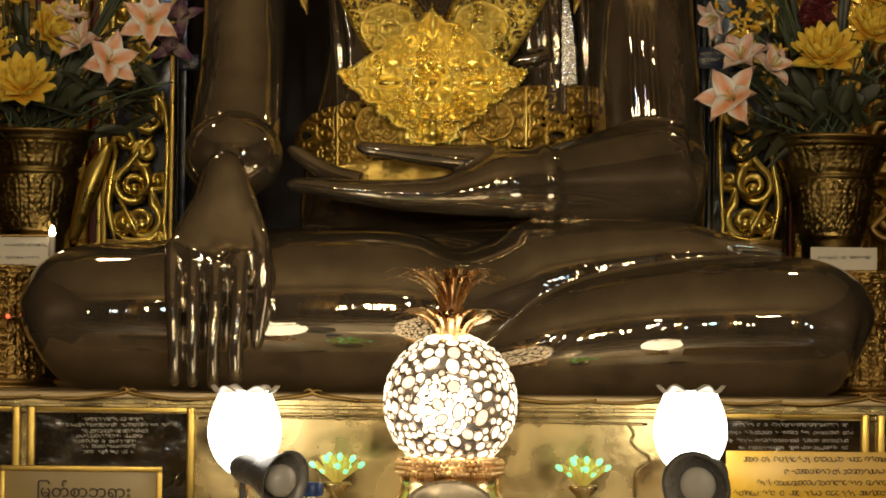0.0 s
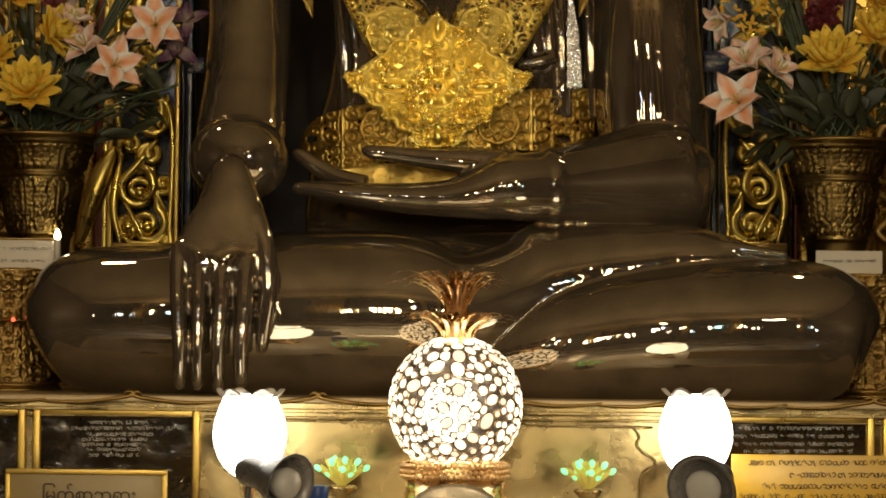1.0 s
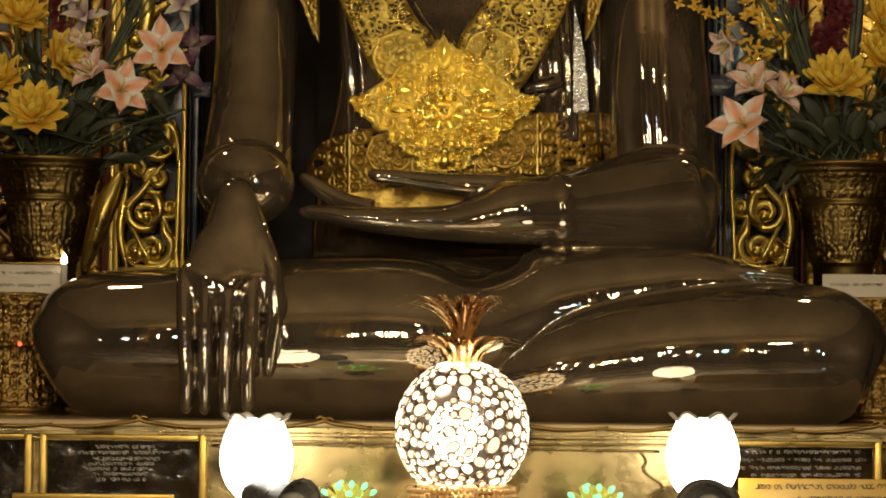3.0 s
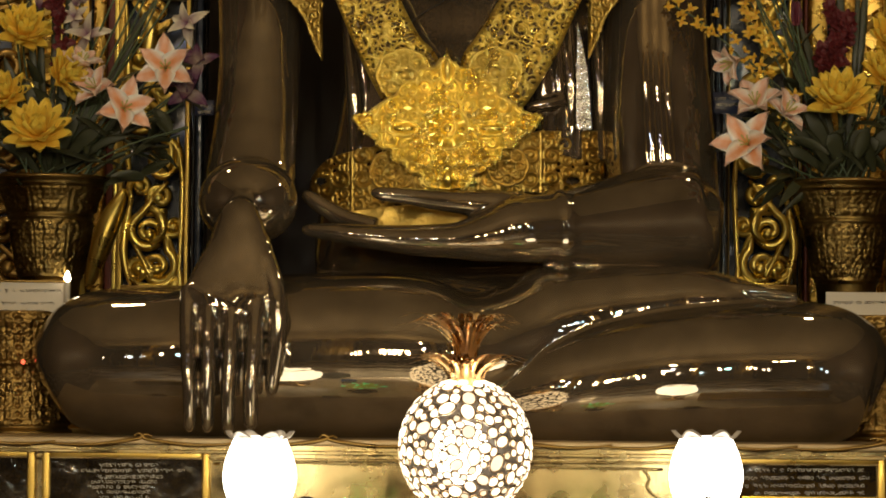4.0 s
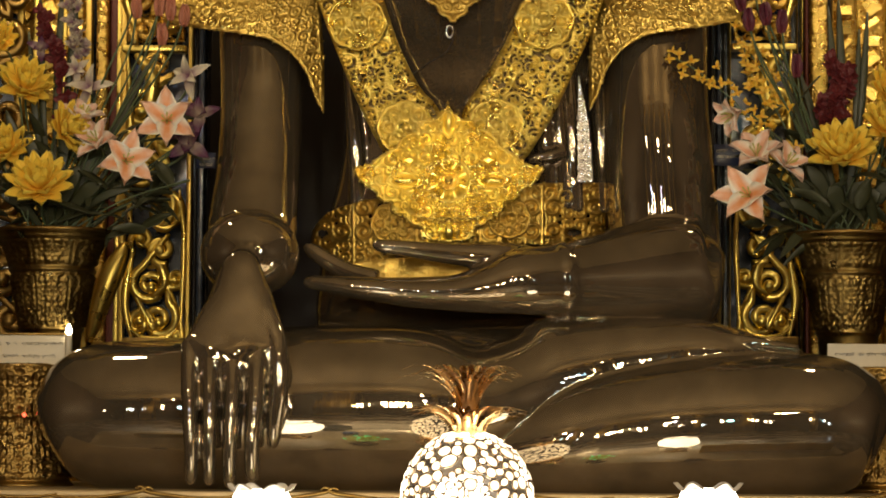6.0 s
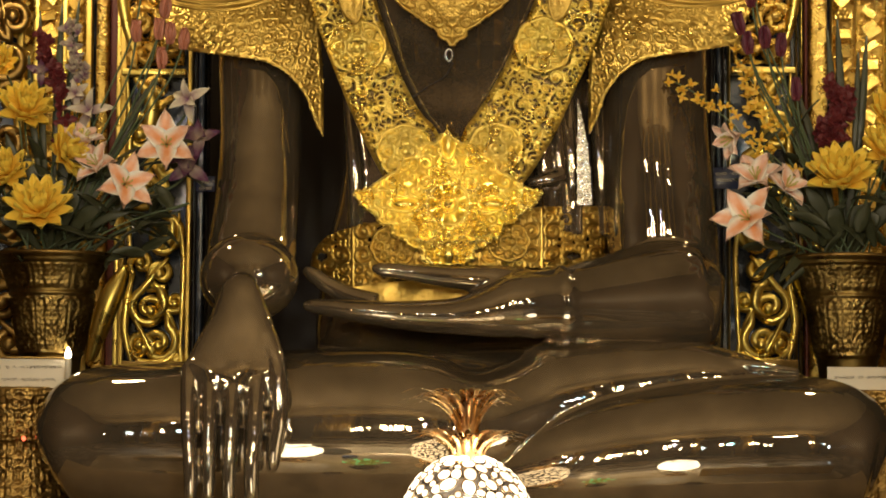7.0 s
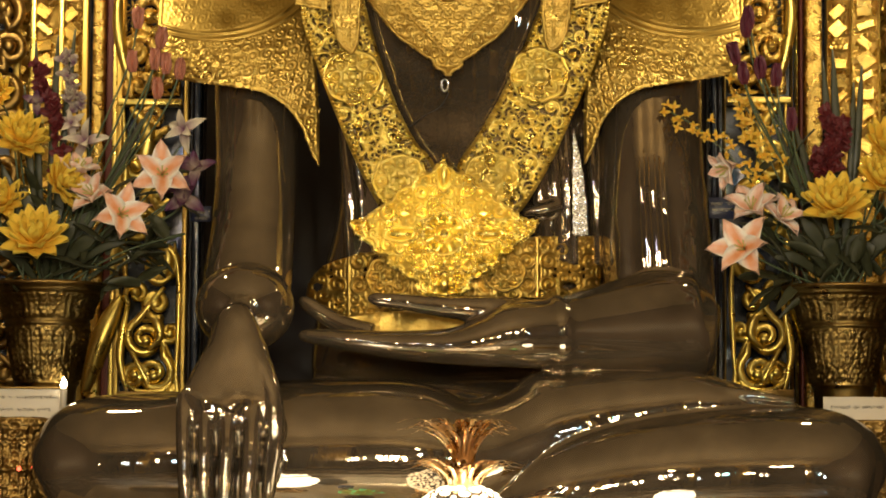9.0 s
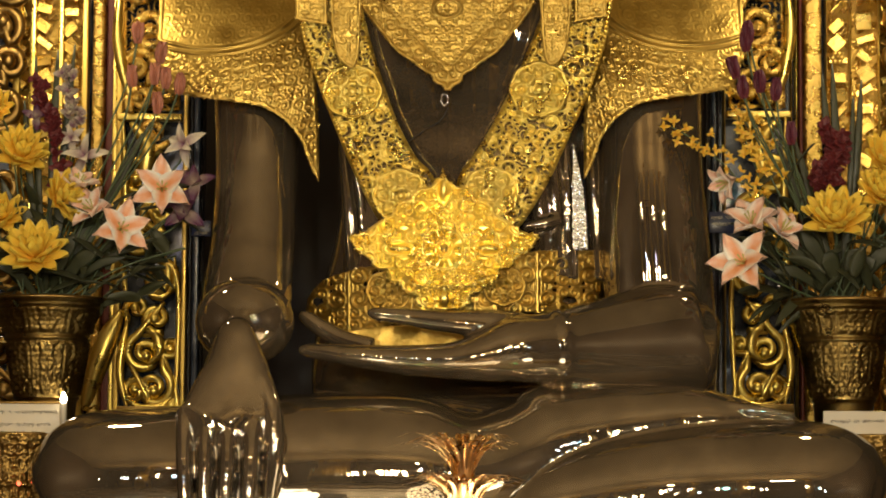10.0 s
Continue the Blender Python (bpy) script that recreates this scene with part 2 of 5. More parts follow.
def throne_base():
    t = thing("throne_base", "brass-clad throne base with mirrored panels and moulded ledge", "throne", (0, FRONT, 0))
    inv = Matrix.Translation((0, -FRONT, 0))

    def add(name, bm, mat, label="", smooth=False):
        bm.transform(inv)
        return part(name, bm, mat, t, label, smooth)

    x0, x1 = E(-60, 800, FRONT).x, E(1640, 800, FRONT).x
    zl = LEDGE
    add("body", box(bmesh.new(), x0, x1, FRONT + 0.012, 1.3, 0.0, zl - 0.02), BRASS_SHEET)
    add("deck", box(bmesh.new(), x0 - 0.02, x1 + 0.02, FRONT - 0.005, 1.3, zl - 0.02, zl, 0.006), DECK_BRASS, "worn brass deck")
    for off, h, w in ((0.035, 0.012, 0.02), (0.058, 0.008, 0.012)):
        add("moulding", box(bmesh.new(), x0, x1, FRONT - w, FRONT + 0.01, zl - off - h, zl - off, 0.003), BRASS_SHEET)
    zt, zb = E(784, 722, FRONT).z, E(784, 905, FRONT).z

    def framed(ua, ub, mat, label, rim=14):
        xa, xb, r = E(ua, 800, FRONT).x, E(ub, 800, FRONT).x, W(rim, FRONT)
        panel = add("panel", box(bmesh.new(), xa + r, xb - r, FRONT + 0.004, FRONT + 0.010, zb, zt - r), mat, label)
        bm = bmesh.new()
        for q in (box(bm, xa, xa + r, FRONT - 0.014, FRONT + 0.01, zb, zt, 0.004), box(bm, xb - r, xb, FRONT - 0.014, FRONT + 0.01, zb, zt, 0.004),
                  box(bm, xa + r, xb - r, FRONT - 0.012, FRONT + 0.01, zt - r, zt, 0.004)):
            pass
        add("panel_frame", bm, GOLD_OLD, "worn gilt panel frame", True)

    framed(48, 345, DARK_GLASS, "dark mirrored panel with worn lettering")
    framed(1200, 1538, DARK_GLASS, "dark mirrored panel with worn lettering")
    framed(-80, 36, DARK_GLASS, "dark mirrored panel")
    framed(1552, 1660, DARK_GLASS, "dark mirrored panel")
    # raised cartouche line of the middle panel
    bm = bmesh.new()
    rows = [(352, 740), (470, 738), (1095, 750), (1112, 753), (1122, 768), (1118, 782), (1130, 796), (1146, 806), (1150, 818), (1138, 826), (1126, 840), (1124, 880)]
    s = smooth_path([(*E(a, b, FRONT - 0.002),) for a, b in rows], 6)
    sweep(bm, s, [0.004] * len(s), 8)
    add("cartouche", bm, BRASS_SHEET, "raised cartouche line", True)
    # row of leaf scrolls along the ledge
    for k in range(11):
        u = -20 + k * 164
        sgn = 1 if k % 2 else -1
        pts = [(u - 92 * sgn, 702), (u - 60 * sgn, 706), (u - 10 * sgn, 707), (u + 40 * sgn, 702), (u + 72 * sgn, 697), (u + 82 * sgn, 692), (u + 74 * sgn, 688), (u + 66 * sgn, 692)]
        roll = 0.9 * (u - 300) / 1500 * 14
        bm = bmesh.new()
        s = smooth_path([(*E(a, b + roll, FRONT - 0.004),) for a, b in pts], 5)
        n = len(s)
        sweep(bm, s, [0.003 + 0.004 * math.sin(math.pi * (i + 1) / (n + 1)) for i in range(n)], 8)
        add("scroll", bm, GOLD_DARK, "", True)
    return t


throne_base()


# ---- the statue: one plain smooth mesh ----
def statue():
    bm = bmesh.new()
    # shin of the crossed leg, from one knee across the lap, running on into the foot that lies on the other calf
    limb(bm, [(44, 575, 0.02, 30, 0.06), (62, 570, 0.02, 72, 0.13), (95, 565, 0.02, 108, 0.19), (150, 561, 0.02, 128, 0.225), (230, 560, 0.01, 132, 0.235), (330, 558, 0.0, 136, 0.24),
              (500, 552, 0.0, 144, 0.245), (660, 551, 0.0, 146, 0.245), (760, 556, 0.0, 136, 0.24), (835, 545, 0.01, 108, 0.215), (905, 520, 0.03, 100, 0.185), (965, 500, 0.04, 106, 0.165), (1040, 484, 0.05, 93, 0.15),
              (1120, 470, 0.05, 79, 0.14), (1200, 458, 0.05, 67, 0.13), (1258, 456, 0.04, 51, 0.11), (1312, 456, 0.03, 33, 0.08), (1362, 457, 0.02, 17, 0.05), (1390, 456, 0.02, 8, 0.02)])
    blob(bm, 942, 454, 0.05, 66, 63, 0.14)
    # calf and knee of the other leg
    limb(bm, [(1534, 600, 0.02, 30, 0.06), (1520, 595, 0.02, 72, 0.13), (1490, 589, 0.02, 104, 0.19), (1430, 584, 0.01, 126, 0.225), (1330, 583, 0.0, 129, 0.235), (1200, 587, -0.01, 127, 0.235),
              (1080, 597, -0.01, 120, 0.225), (980, 612, -0.01, 108, 0.21), (880, 632, 0.0, 84, 0.18), (760, 645, 0.03, 50, 0.14)])
    for i in range(4):
        limb(bm, [(1250, 430, -0.03 + 0.03 * i, 14, 0.02), (1320, 438, -0.04 + 0.03 * i, 11, 0.016), (1385 - 9 * i, 446, -0.04 + 0.03 * i, 7, 0.012)], 32, 8)
    # thighs and seat
    limb(bm, [(100, 570, 0.10, 80, 0.16), (250, 545, 0.2, 110, 0.2), (480, 530, 0.38, 125, 0.25), (640, 540, 0.5, 130, 0.28)])
    limb(bm, [(1470, 590, 0.12, 85, 0.16), (1300, 560, 0.22, 110, 0.2), (1080, 540, 0.38, 125, 0.25), (900, 545, 0.5, 130, 0.28)])
    blob(bm, 775, 570, 0.45, 430, 130, 0.40)
    # added lap mass that hides lamp reflections on the trunk under the hand
    limb(bm, [(470, 478, 0.20, 62, 0.15), (620, 456, 0.17, 54, 0.15), (760, 462, 0.15, 53, 0.15), (860, 474, 0.15, 53, 0.15), (960, 474, 0.2, 56, 0.15), (1100, 480, 0.25, 62, 0.15)])
    # trunk
    limb(bm, [(790, 560, 0.48, 250, 0.14), (792, 410, 0.48, 260, 0.13), (792, 370, 0.47, 262, 0.18), (792, 320, 0.46, 258, 0.23), (792, 240, 0.45, 246, 0.22), (795, 130, 0.45, 222, 0.20), (797, 0, 0.415, 214, 0.20), (797, -120, 0.382, 236, 0.21),
              (795, -260, 0.372, 270, 0.23), (792, -380, 0.44, 300, 0.20), (790, -470, 0.44, 280, 0.16), (790, -540, 0.39, 150, 0.13), (790, -560, 0.39, 90, 0.11)])
    # neck and plain head above
    limb(bm, [(790, -520, 0.38, 85, 0.12), (790, -640, 0.38, 80, 0.12), (790, -700, 0.38, 90, 0.14)])
    blob(bm, 790, -760, 0.37, 130, 165, 0.24)
    # arm that reaches down over the knee; the forearm comes forward and ends in a round mass behind the wrist
    limb(bm, [(478, -440, 0.50, 90, 0.11), (452, -300, 0.48, 88, 0.12), (438, -150, 0.39, 80, 0.14), (434, 0, 0.33, 73, 0.13), (430, 110, 0.25, 74, 0.13), (422, 190, 0.17, 77, 0.13), (416, 250, 0.10, 78, 0.12), (412, 300, 0.05, 66, 0.10), (410, 340, 0.02, 40, 0.06)])
    blob(bm, 413, 276, -0.01, 88, 79, 0.15)
    # back of the hand, a separate casting that widens from the wrist to the knuckles
    limb(bm, [(401, 272, -0.155, 10, 0.012), (400, 281, -0.165, 26, 0.028), (398, 301, -0.177, 38, 0.038), (397, 331, -0.193, 49, 0.044), (397, 361, -0.212, 61, 0.046), (394, 391, -0.228, 73, 0.048), (390, 421, -0.245, 83, 0.048),
              (385, 448, -0.260, 89, 0.046), (376, 468, -0.272, 84, 0.040), (371, 490, -0.276, 77, 0.030), (369, 515, -0.270, 72, 0.018), (367, 540, -0.262, 66, 0.008)])
    # fingers laid over the shin
    for top, tip, u0, u1, w in ((470, 684, 306, 309, 15.5), (465, 686, 343, 341, 15.5), (465, 690, 383, 377, 16), (470, 680, 425, 417, 17.5)):
        limb(bm, [(u0 + 1, top - 40, -0.255, w, 0.028), (u0, top + 20, -0.285, w, 0.036), (u0 - 0.3 * (u0 - u1), top + 80, -0.306, w - 0.5, 0.036), (u1, tip - 70, -0.320, w - 2.5, 0.034),
                  (u1, tip - 25, -0.316, w - 4, 0.03), (u1, tip - 6, -0.306, w - 5.5, 0.02), (u1, tip, -0.302, 4, 0.008)], 32, 8)
    # thumb
    limb(bm, [(444, 380, -0.22, 20, 0.036), (462, 440, -0.258, 19, 0.036), (466, 500, -0.274, 18, 0.034), (459, 560, -0.275, 16, 0.03), (455, 600, -0.274, 13, 0.026), (453, 617, -0.272, 9, 0.016), (453, 622, -0.271, 3, 0.008)], 32, 8)
    # palm-up hand in the lap with its forearm
    limb(bm, [(1252, 318, 0.24, 18, 0.03), (1240, 317, 0.24, 60, 0.08), (1204, 320, 0.23, 95, 0.12), (1154, 316, 0.20, 102, 0.13), (1094, 318, 0.15, 94, 0.13), (1034, 321, 0.09, 80, 0.12), (985, 323, 0.04, 68, 0.11), (940, 325, 0.0, 62, 0.10), (890, 327, -0.02, 58, 0.105), (840, 338, -0.02, 46, 0.105),
              (780, 346, -0.02, 33, 0.10), (700, 345, -0.02, 27, 0.085), (620, 338, -0.02, 21, 0.07), (560, 331, -0.02, 16, 0.05), (522, 327, -0.02, 12, 0.03), (507, 326, -0.02, 6, 0.012)])
    # thumb and first finger of that hand
    limb(bm, [(900, 300, 0.02, 40, 0.07), (855, 286, 0.0, 30, 0.05), (800, 280, -0.01, 22, 0.036), (740, 274, -0.01, 18, 0.031), (690, 267, -0.01, 15, 0.027), (650, 263, -0.01, 13, 0.022), (636, 261, -0.01, 9, 0.016), (629, 260, -0.01, 4, 0.008)], 32, 8)
    limb(bm, [(640, 322, 0.06, 18, 0.03), (590, 309, 0.08, 17, 0.028), (552, 290, 0.10, 16, 0.025), (526, 272, 0.11, 14, 0.02), (510, 261, 0.12, 8, 0.012)], 32, 8)
    # upper arm on that side
    limb(bm, [(1105, -440, 0.50, 90, 0.11), (1125, -300, 0.48, 90, 0.12), (1132, -150, 0.40, 92, 0.14), (1134, 0, 0.36, 92, 0.14), (1138, 110, 0.34, 96, 0.14), (1144, 200, 0.33, 98, 0.14), (1150, 270, 0.32, 96, 0.13), (1155, 350, 0.32, 92, 0.12), (1158, 420, 0.32, 88, 0.12)])
    # robe edge and pleats at the side of the trunk
    for u, top, low, r, y in ((935, -60, 190, 17, 0.262), (962, -90, 200, 14, 0.268), (985, -110, 205, 15, 0.285), (1032, -90, 205, 13, 0.35), (600, -60, 210, 16, 0.33)):
        limb(bm, [(u - 12, top, y + 0.02, r * 0.7, 0.02), (u, (top + low) / 2, y, r, 0.03), (u + 6, low, y + 0.01, r, 0.025)], 32, 8)
    limb(bm, [(905, 110, 0.245, 10, 0.015), (945, 104, 0.24, 12, 0.02), (975, 96, 0.25, 10, 0.015)], 32, 8)
    # cuff ring at the lap wrist
    limb(bm, [(954, 323, 0.015, 66, 0.104), (962, 323, 0.018, 68.5, 0.108), (970, 323, 0.022, 68.5, 0.108), (978, 322, 0.026, 66, 0.103)])
    ob = obj("buddha_statue", bm, BRONZE)
    tagged(ob, "seated bronze statue with glossy dark varnish on the throne", "statue")
    rm = ob.modifiers.new("skin", "REMESH")
    rm.mode, rm.voxel_size, rm.use_smooth_shade = "VOXEL", 0.0054, True
    sm = ob.modifiers.new("polish", "SMOOTH")
    sm.factor, sm.iterations = 0.5, 16
    return ob


statue()

# ---- chased gilt ornament ----
def motif_tile(n=160):
    """Height of one repeat of scrollwork on a unit square, mirrored both ways when laid."""
    g = (np.arange(n) + 0.5) / n
    x, y = np.meshgrid(g, g)
    h = np.zeros_like(x)

    def stroke(pts, width, top=1.0):
        nonlocal h
        for (px, py), k in zip(pts, np.linspace(1.0, 0.6, len(pts))):
            d = np.hypot(x - px, y - py) / (1.5 * width * k)
            h = np.maximum(h, top * np.sqrt(np.clip(1 - d * d, 0, 1)))
            h = np.maximum(h, 0.30 * top * np.sqrt(np.clip(1 - (d / 2.0) ** 2, 0, 1)))

    def spiral(cx, cy, r, a0, turns, sense, width):
        t = np.linspace(0, 1, 80)
        a, q = a0 + sense * turns * 2 * math.pi * t, r * (1 - 0.80 * t)
        stroke(list(zip(cx + q * np.cos(a), cy + q * np.sin(a))), width)

    spiral(0.34, 0.36, 0.31, 0.9, 1.35, 1, 0.048)
    spiral(0.76, 0.70, 0.25, 3.5, 1.25, -1, 0.044)
    spiral(0.20, 0.82, 0.18, 5.0, 1.2, 1, 0.040)
    spiral(0.84, 0.20, 0.19, 2.3, 1.2, 1, 0.040)
    spiral(0.52, 0.94, 0.12, 1.0, 1.1, -1, 0.034)
    # lobed leaves that spring from the big scroll
    for k in range(6):
        a, l = 0.2 + k * 0.36, 0.17 + 0.05 * (k % 2)
        b = a + 0.35
        pts = [(0.34 + 0.31 * math.cos(a) + l * s * math.cos(b + 0.9 * s), 0.36 + 0.31 * math.sin(a) + l * s * math.sin(b + 0.9 * s)) for s in np.linspace(0, 1, 16)]
        stroke(pts, 0.038, 0.85)
    for k in range(4):
        a = 3.4 + k * 0.5
        pts = [(0.34 + (0.31 + 0.14 * s) * math.cos(a + 0.5 * s), 0.36 + (0.31 + 0.14 * s) * math.sin(a + 0.5 * s)) for s in np.linspace(0, 1, 12)]
        stroke(pts, 0.032, 0.7)
    stroke([(0.34, 0.36)], 0.055)
    return h


TILE_H = motif_tile()


def scrollwork(a, b, size):
    """Height 0..1 of scrollwork of that repeat at plate coordinates a, b (arrays)."""
    n = TILE_H.shape[0]
    p, q = np.abs((a / size) % 2 - 1) * (n - 1.001), np.abs((b / size) % 2 - 1) * (n - 1.001)
    i, j = p.astype(int), q.astype(int)
    f, g = p - i, q - j
    return (TILE_H[j, i] * (1 - f) + TILE_H[j, i + 1] * f) * (1 - g) + (TILE_H[j + 1, i] * (1 - f) + TILE_H[j + 1, i + 1] * f) * g


def inside(poly, a, b):
    """Signed distance (positive inside) of points to a closed outline."""
    p = np.array(poly, float)
    d, odd = np.full(a.shape, 1e9), np.zeros(a.shape, bool)
    for (x0, y0), (x1, y1) in zip(p, np.roll(p, -1, 0)):
        ex, ey = x1 - x0, y1 - y0
        t = np.clip(((a - x0) * ex + (b - y0) * ey) / (ex * ex + ey * ey + 1e-9), 0, 1)
        d = np.minimum(d, np.hypot(a - x0 - t * ex, b - y0 - t * ey))
        hit = ((y0 > b) != (y1 > b)) & (a < x0 + (b - y0) * ex / (ey if abs(ey) > 1e-9 else 1e-9))
        odd ^= hit
    return np.where(odd, d, -d)


def plate(name, outline, lay, height, mat, step=2.0, open_below=None, thick=0.006, parent=None, label=""):
    """A chased metal plate: outline on the grid, lay(u, v, h) its place, height(u, v, inset) its relief in metres."""
    p = np.array(outline, float)
    us, vs = np.arange(p[:, 0].min() - step, p[:, 0].max() + 2 * step, step), np.arange(p[:, 1].min() - step, p[:, 1].max() + 2 * step, step)
    a, b = np.meshgrid(us, vs)
    d = inside(outline, a, b)
    h = height(a, b, d)
    keep = d > -step * 0.4
    if open_below is not None:
        keep &= (h > open_below) | (d < 5)
    cell = keep[:-1, :-1] & keep[1:, :-1] & keep[:-1, 1:] & keep[1:, 1:]
    index = np.full(a.shape, -1)
    used = np.zeros(a.shape, bool)
    for dy in (0, 1):
        for dx in (0, 1):
            used[dy:dy + cell.shape[0], dx:dx + cell.shape[1]] |= cell
    index[used] = np.arange(used.sum())
    # draw the border points onto the outline, so that the edge runs smooth
    gv, gu = np.gradient(d, step)
    near = np.abs(d) < 0.75 * step
    a, b = np.where(near, a - d * gu, a), np.where(near, b - d * gv, b)
    verts = [lay(u, v, q) for u, v, q in zip(a[used], b[used], h[used])]
    j, i = np.nonzero(cell)
    faces = np.stack([index[j, i], index[j + 1, i], index[j + 1, i + 1], index[j, i + 1]], 1)
    me = bpy.data.meshes.new(name)
    me.from_pydata([tuple(w) for w in verts], [], faces.tolist())
    me.shade_smooth()
    me.materials.append(mat)
    ob = new(name, me)
    so = ob.modifiers.new("thickness", "SOLIDIFY")
    so.thickness, so.offset = thick, -1
    if parent:
        ob.matrix_parent_inverse = Matrix.Translation(parent.location).inverted()
        under(ob, parent, label)
    return ob


def curve(rows, steps=8):
    return [tuple(q) for q in smooth_path(rows, steps)]


def rim_bead(d, at=6, pitch=None):
    """A raised border a few grid steps inside the edge."""
    return np.exp(-((d - at) / 2.6) ** 2)


def regalia_piece(name, label):
    return tagged(new(name), label, "ornament", "gilt regalia on the statue")


def rosette(u, v, r, y, parent, mat=GOLD):
    n = 72
    out = [(u + r * (1 + 0.06 * abs(math.cos(4 * a))) * math.cos(a), v + 0.93 * r * (1 + 0.06 * abs(math.cos(4 * a))) * math.sin(a)) for a in np.linspace(0, 2 * math.pi, n, endpoint=False)]

    def height(a, b, d):
        q, t = np.hypot(a - u, (b - v) / 0.93), np.arctan2(b - v, a - u)
        seg = 2 * math.pi / 8
        side = ((t + seg / 2) % seg - seg / 2) * np.maximum(q, 1)
        loop = np.sqrt((side / (0.21 * r)) ** 2 + ((q - 0.58 * r) / (0.24 * r)) ** 2)
        petals = np.exp(-((loop - 0.85) / 0.40) ** 2) + 0.8 * np.exp(-(loop / 0.30) ** 2) + 0.5 * scrollwork(a - u, b - v, 0.5 * r)
        small = np.sqrt((np.abs(side) - seg / 2 * q) ** 2 + (q - 0.82 * r) ** 2) / (0.10 * r)
        hub = np.sqrt(np.clip(1 - (q / (0.17 * r)) ** 2, 0, 1)) + 0.8 * np.exp(-((q / r - 0.27) / 0.05) ** 2)
        rim = np.exp(-((d - 0.07 * r) / (0.07 * r)) ** 2)
        return 0.012 * np.maximum.reduce([rim, petals, hub, 0.8 * np.sqrt(np.clip(1 - small * small, 0, 1)), 0.55 * scrollwork(a - u + 9, b - v, 0.36 * r)])

    return plate("rosette", out, lambda a, b, h: E(a, b, y - h), height, mat, 1.4, 0.0030, 0.007, parent)


def v_band(name, outer, inner, y_top, y_low, side):
    """A broad band of openwork from the shoulder to the waist."""
    out = outer + inner[::-1]
    t = regalia_piece(name, "openwork gilt band hanging from shoulder to waist with rosettes")

    def depth(v):
        return y_top + (y_low - y_top) * np.clip((v + 293) / 400.0, 0, 1)

    (x0, y0), (x1, y1) = outer[0], outer[-1]
    L = math.hypot(x1 - x0, y1 - y0)
    dx, dy = (x1 - x0) / L, (y1 - y0) / L

    def height(a, b, d):
        along, across = (a - x0) * dx + (b - y0) * dy, (a - x0) * -dy + (b - y0) * dx
        beads = rim_bead(d, 6) * (0.65 + 0.35 * np.cos(along * 0.75))
        flowers = np.maximum(scrollwork(along, across + 24, 52), 0.72 * scrollwork(along + 31, across + 61, 40))
        return 0.018 * np.maximum(beads, flowers * np.clip((d - 6) / 4, 0, 1))

    plate("openwork", out, lambda a, b, h: E(a, b, depth(b) - h), height, GOLD, 1.4, 0.0042, 0.006, t)
    # backing sheet whose dark colour gives the openings their shade
    plate("backing", out, lambda a, b, h: E(a, b, depth(b) + 0.016), lambda a, b, d: 0 * a, CREVICE_SHADE, 5.0, None, 0.003, t, "backing sheet coloured dark for the shade in the openings")
    return t, depth


LEFT_OUT = [(500, -330), (515, -230), (545, -140), (578, -55), (612, 25), (650, 98), (668, 125)]
LEFT_IN = [(615, -330), (628, -260), (650, -180), (680, -90), (715, -20), (742, 10), (752, 40), (740, 125)]
RIGHT_OUT = [(1072, -330), (1058, -230), (1030, -140), (992, -55), (955, 25), (910, 98), (884, 125)]
RIGHT_IN = [(960, -330), (938, -260), (905, -180), (862, -90), (820, -20), (798, 10), (790, 40), (812, 125)]
band, deep = v_band("chest_band", curve(LEFT_OUT, 5), curve(LEFT_IN, 5), 0.135, 0.185, -1)
for u, v, r in ((604, -134, 52), (690, 53, 51)):
    rosette(u, v, r, deep(v) - 0.024, band)
band, deep = v_band("chest_band", curve(RIGHT_OUT, 5), curve(RIGHT_IN, 5), 0.135, 0.185, 1)
for u, v, r in ((936, -136, 52), (850, 48, 49)):
    rosette(u, v, r, deep(v) - 0.024, band)


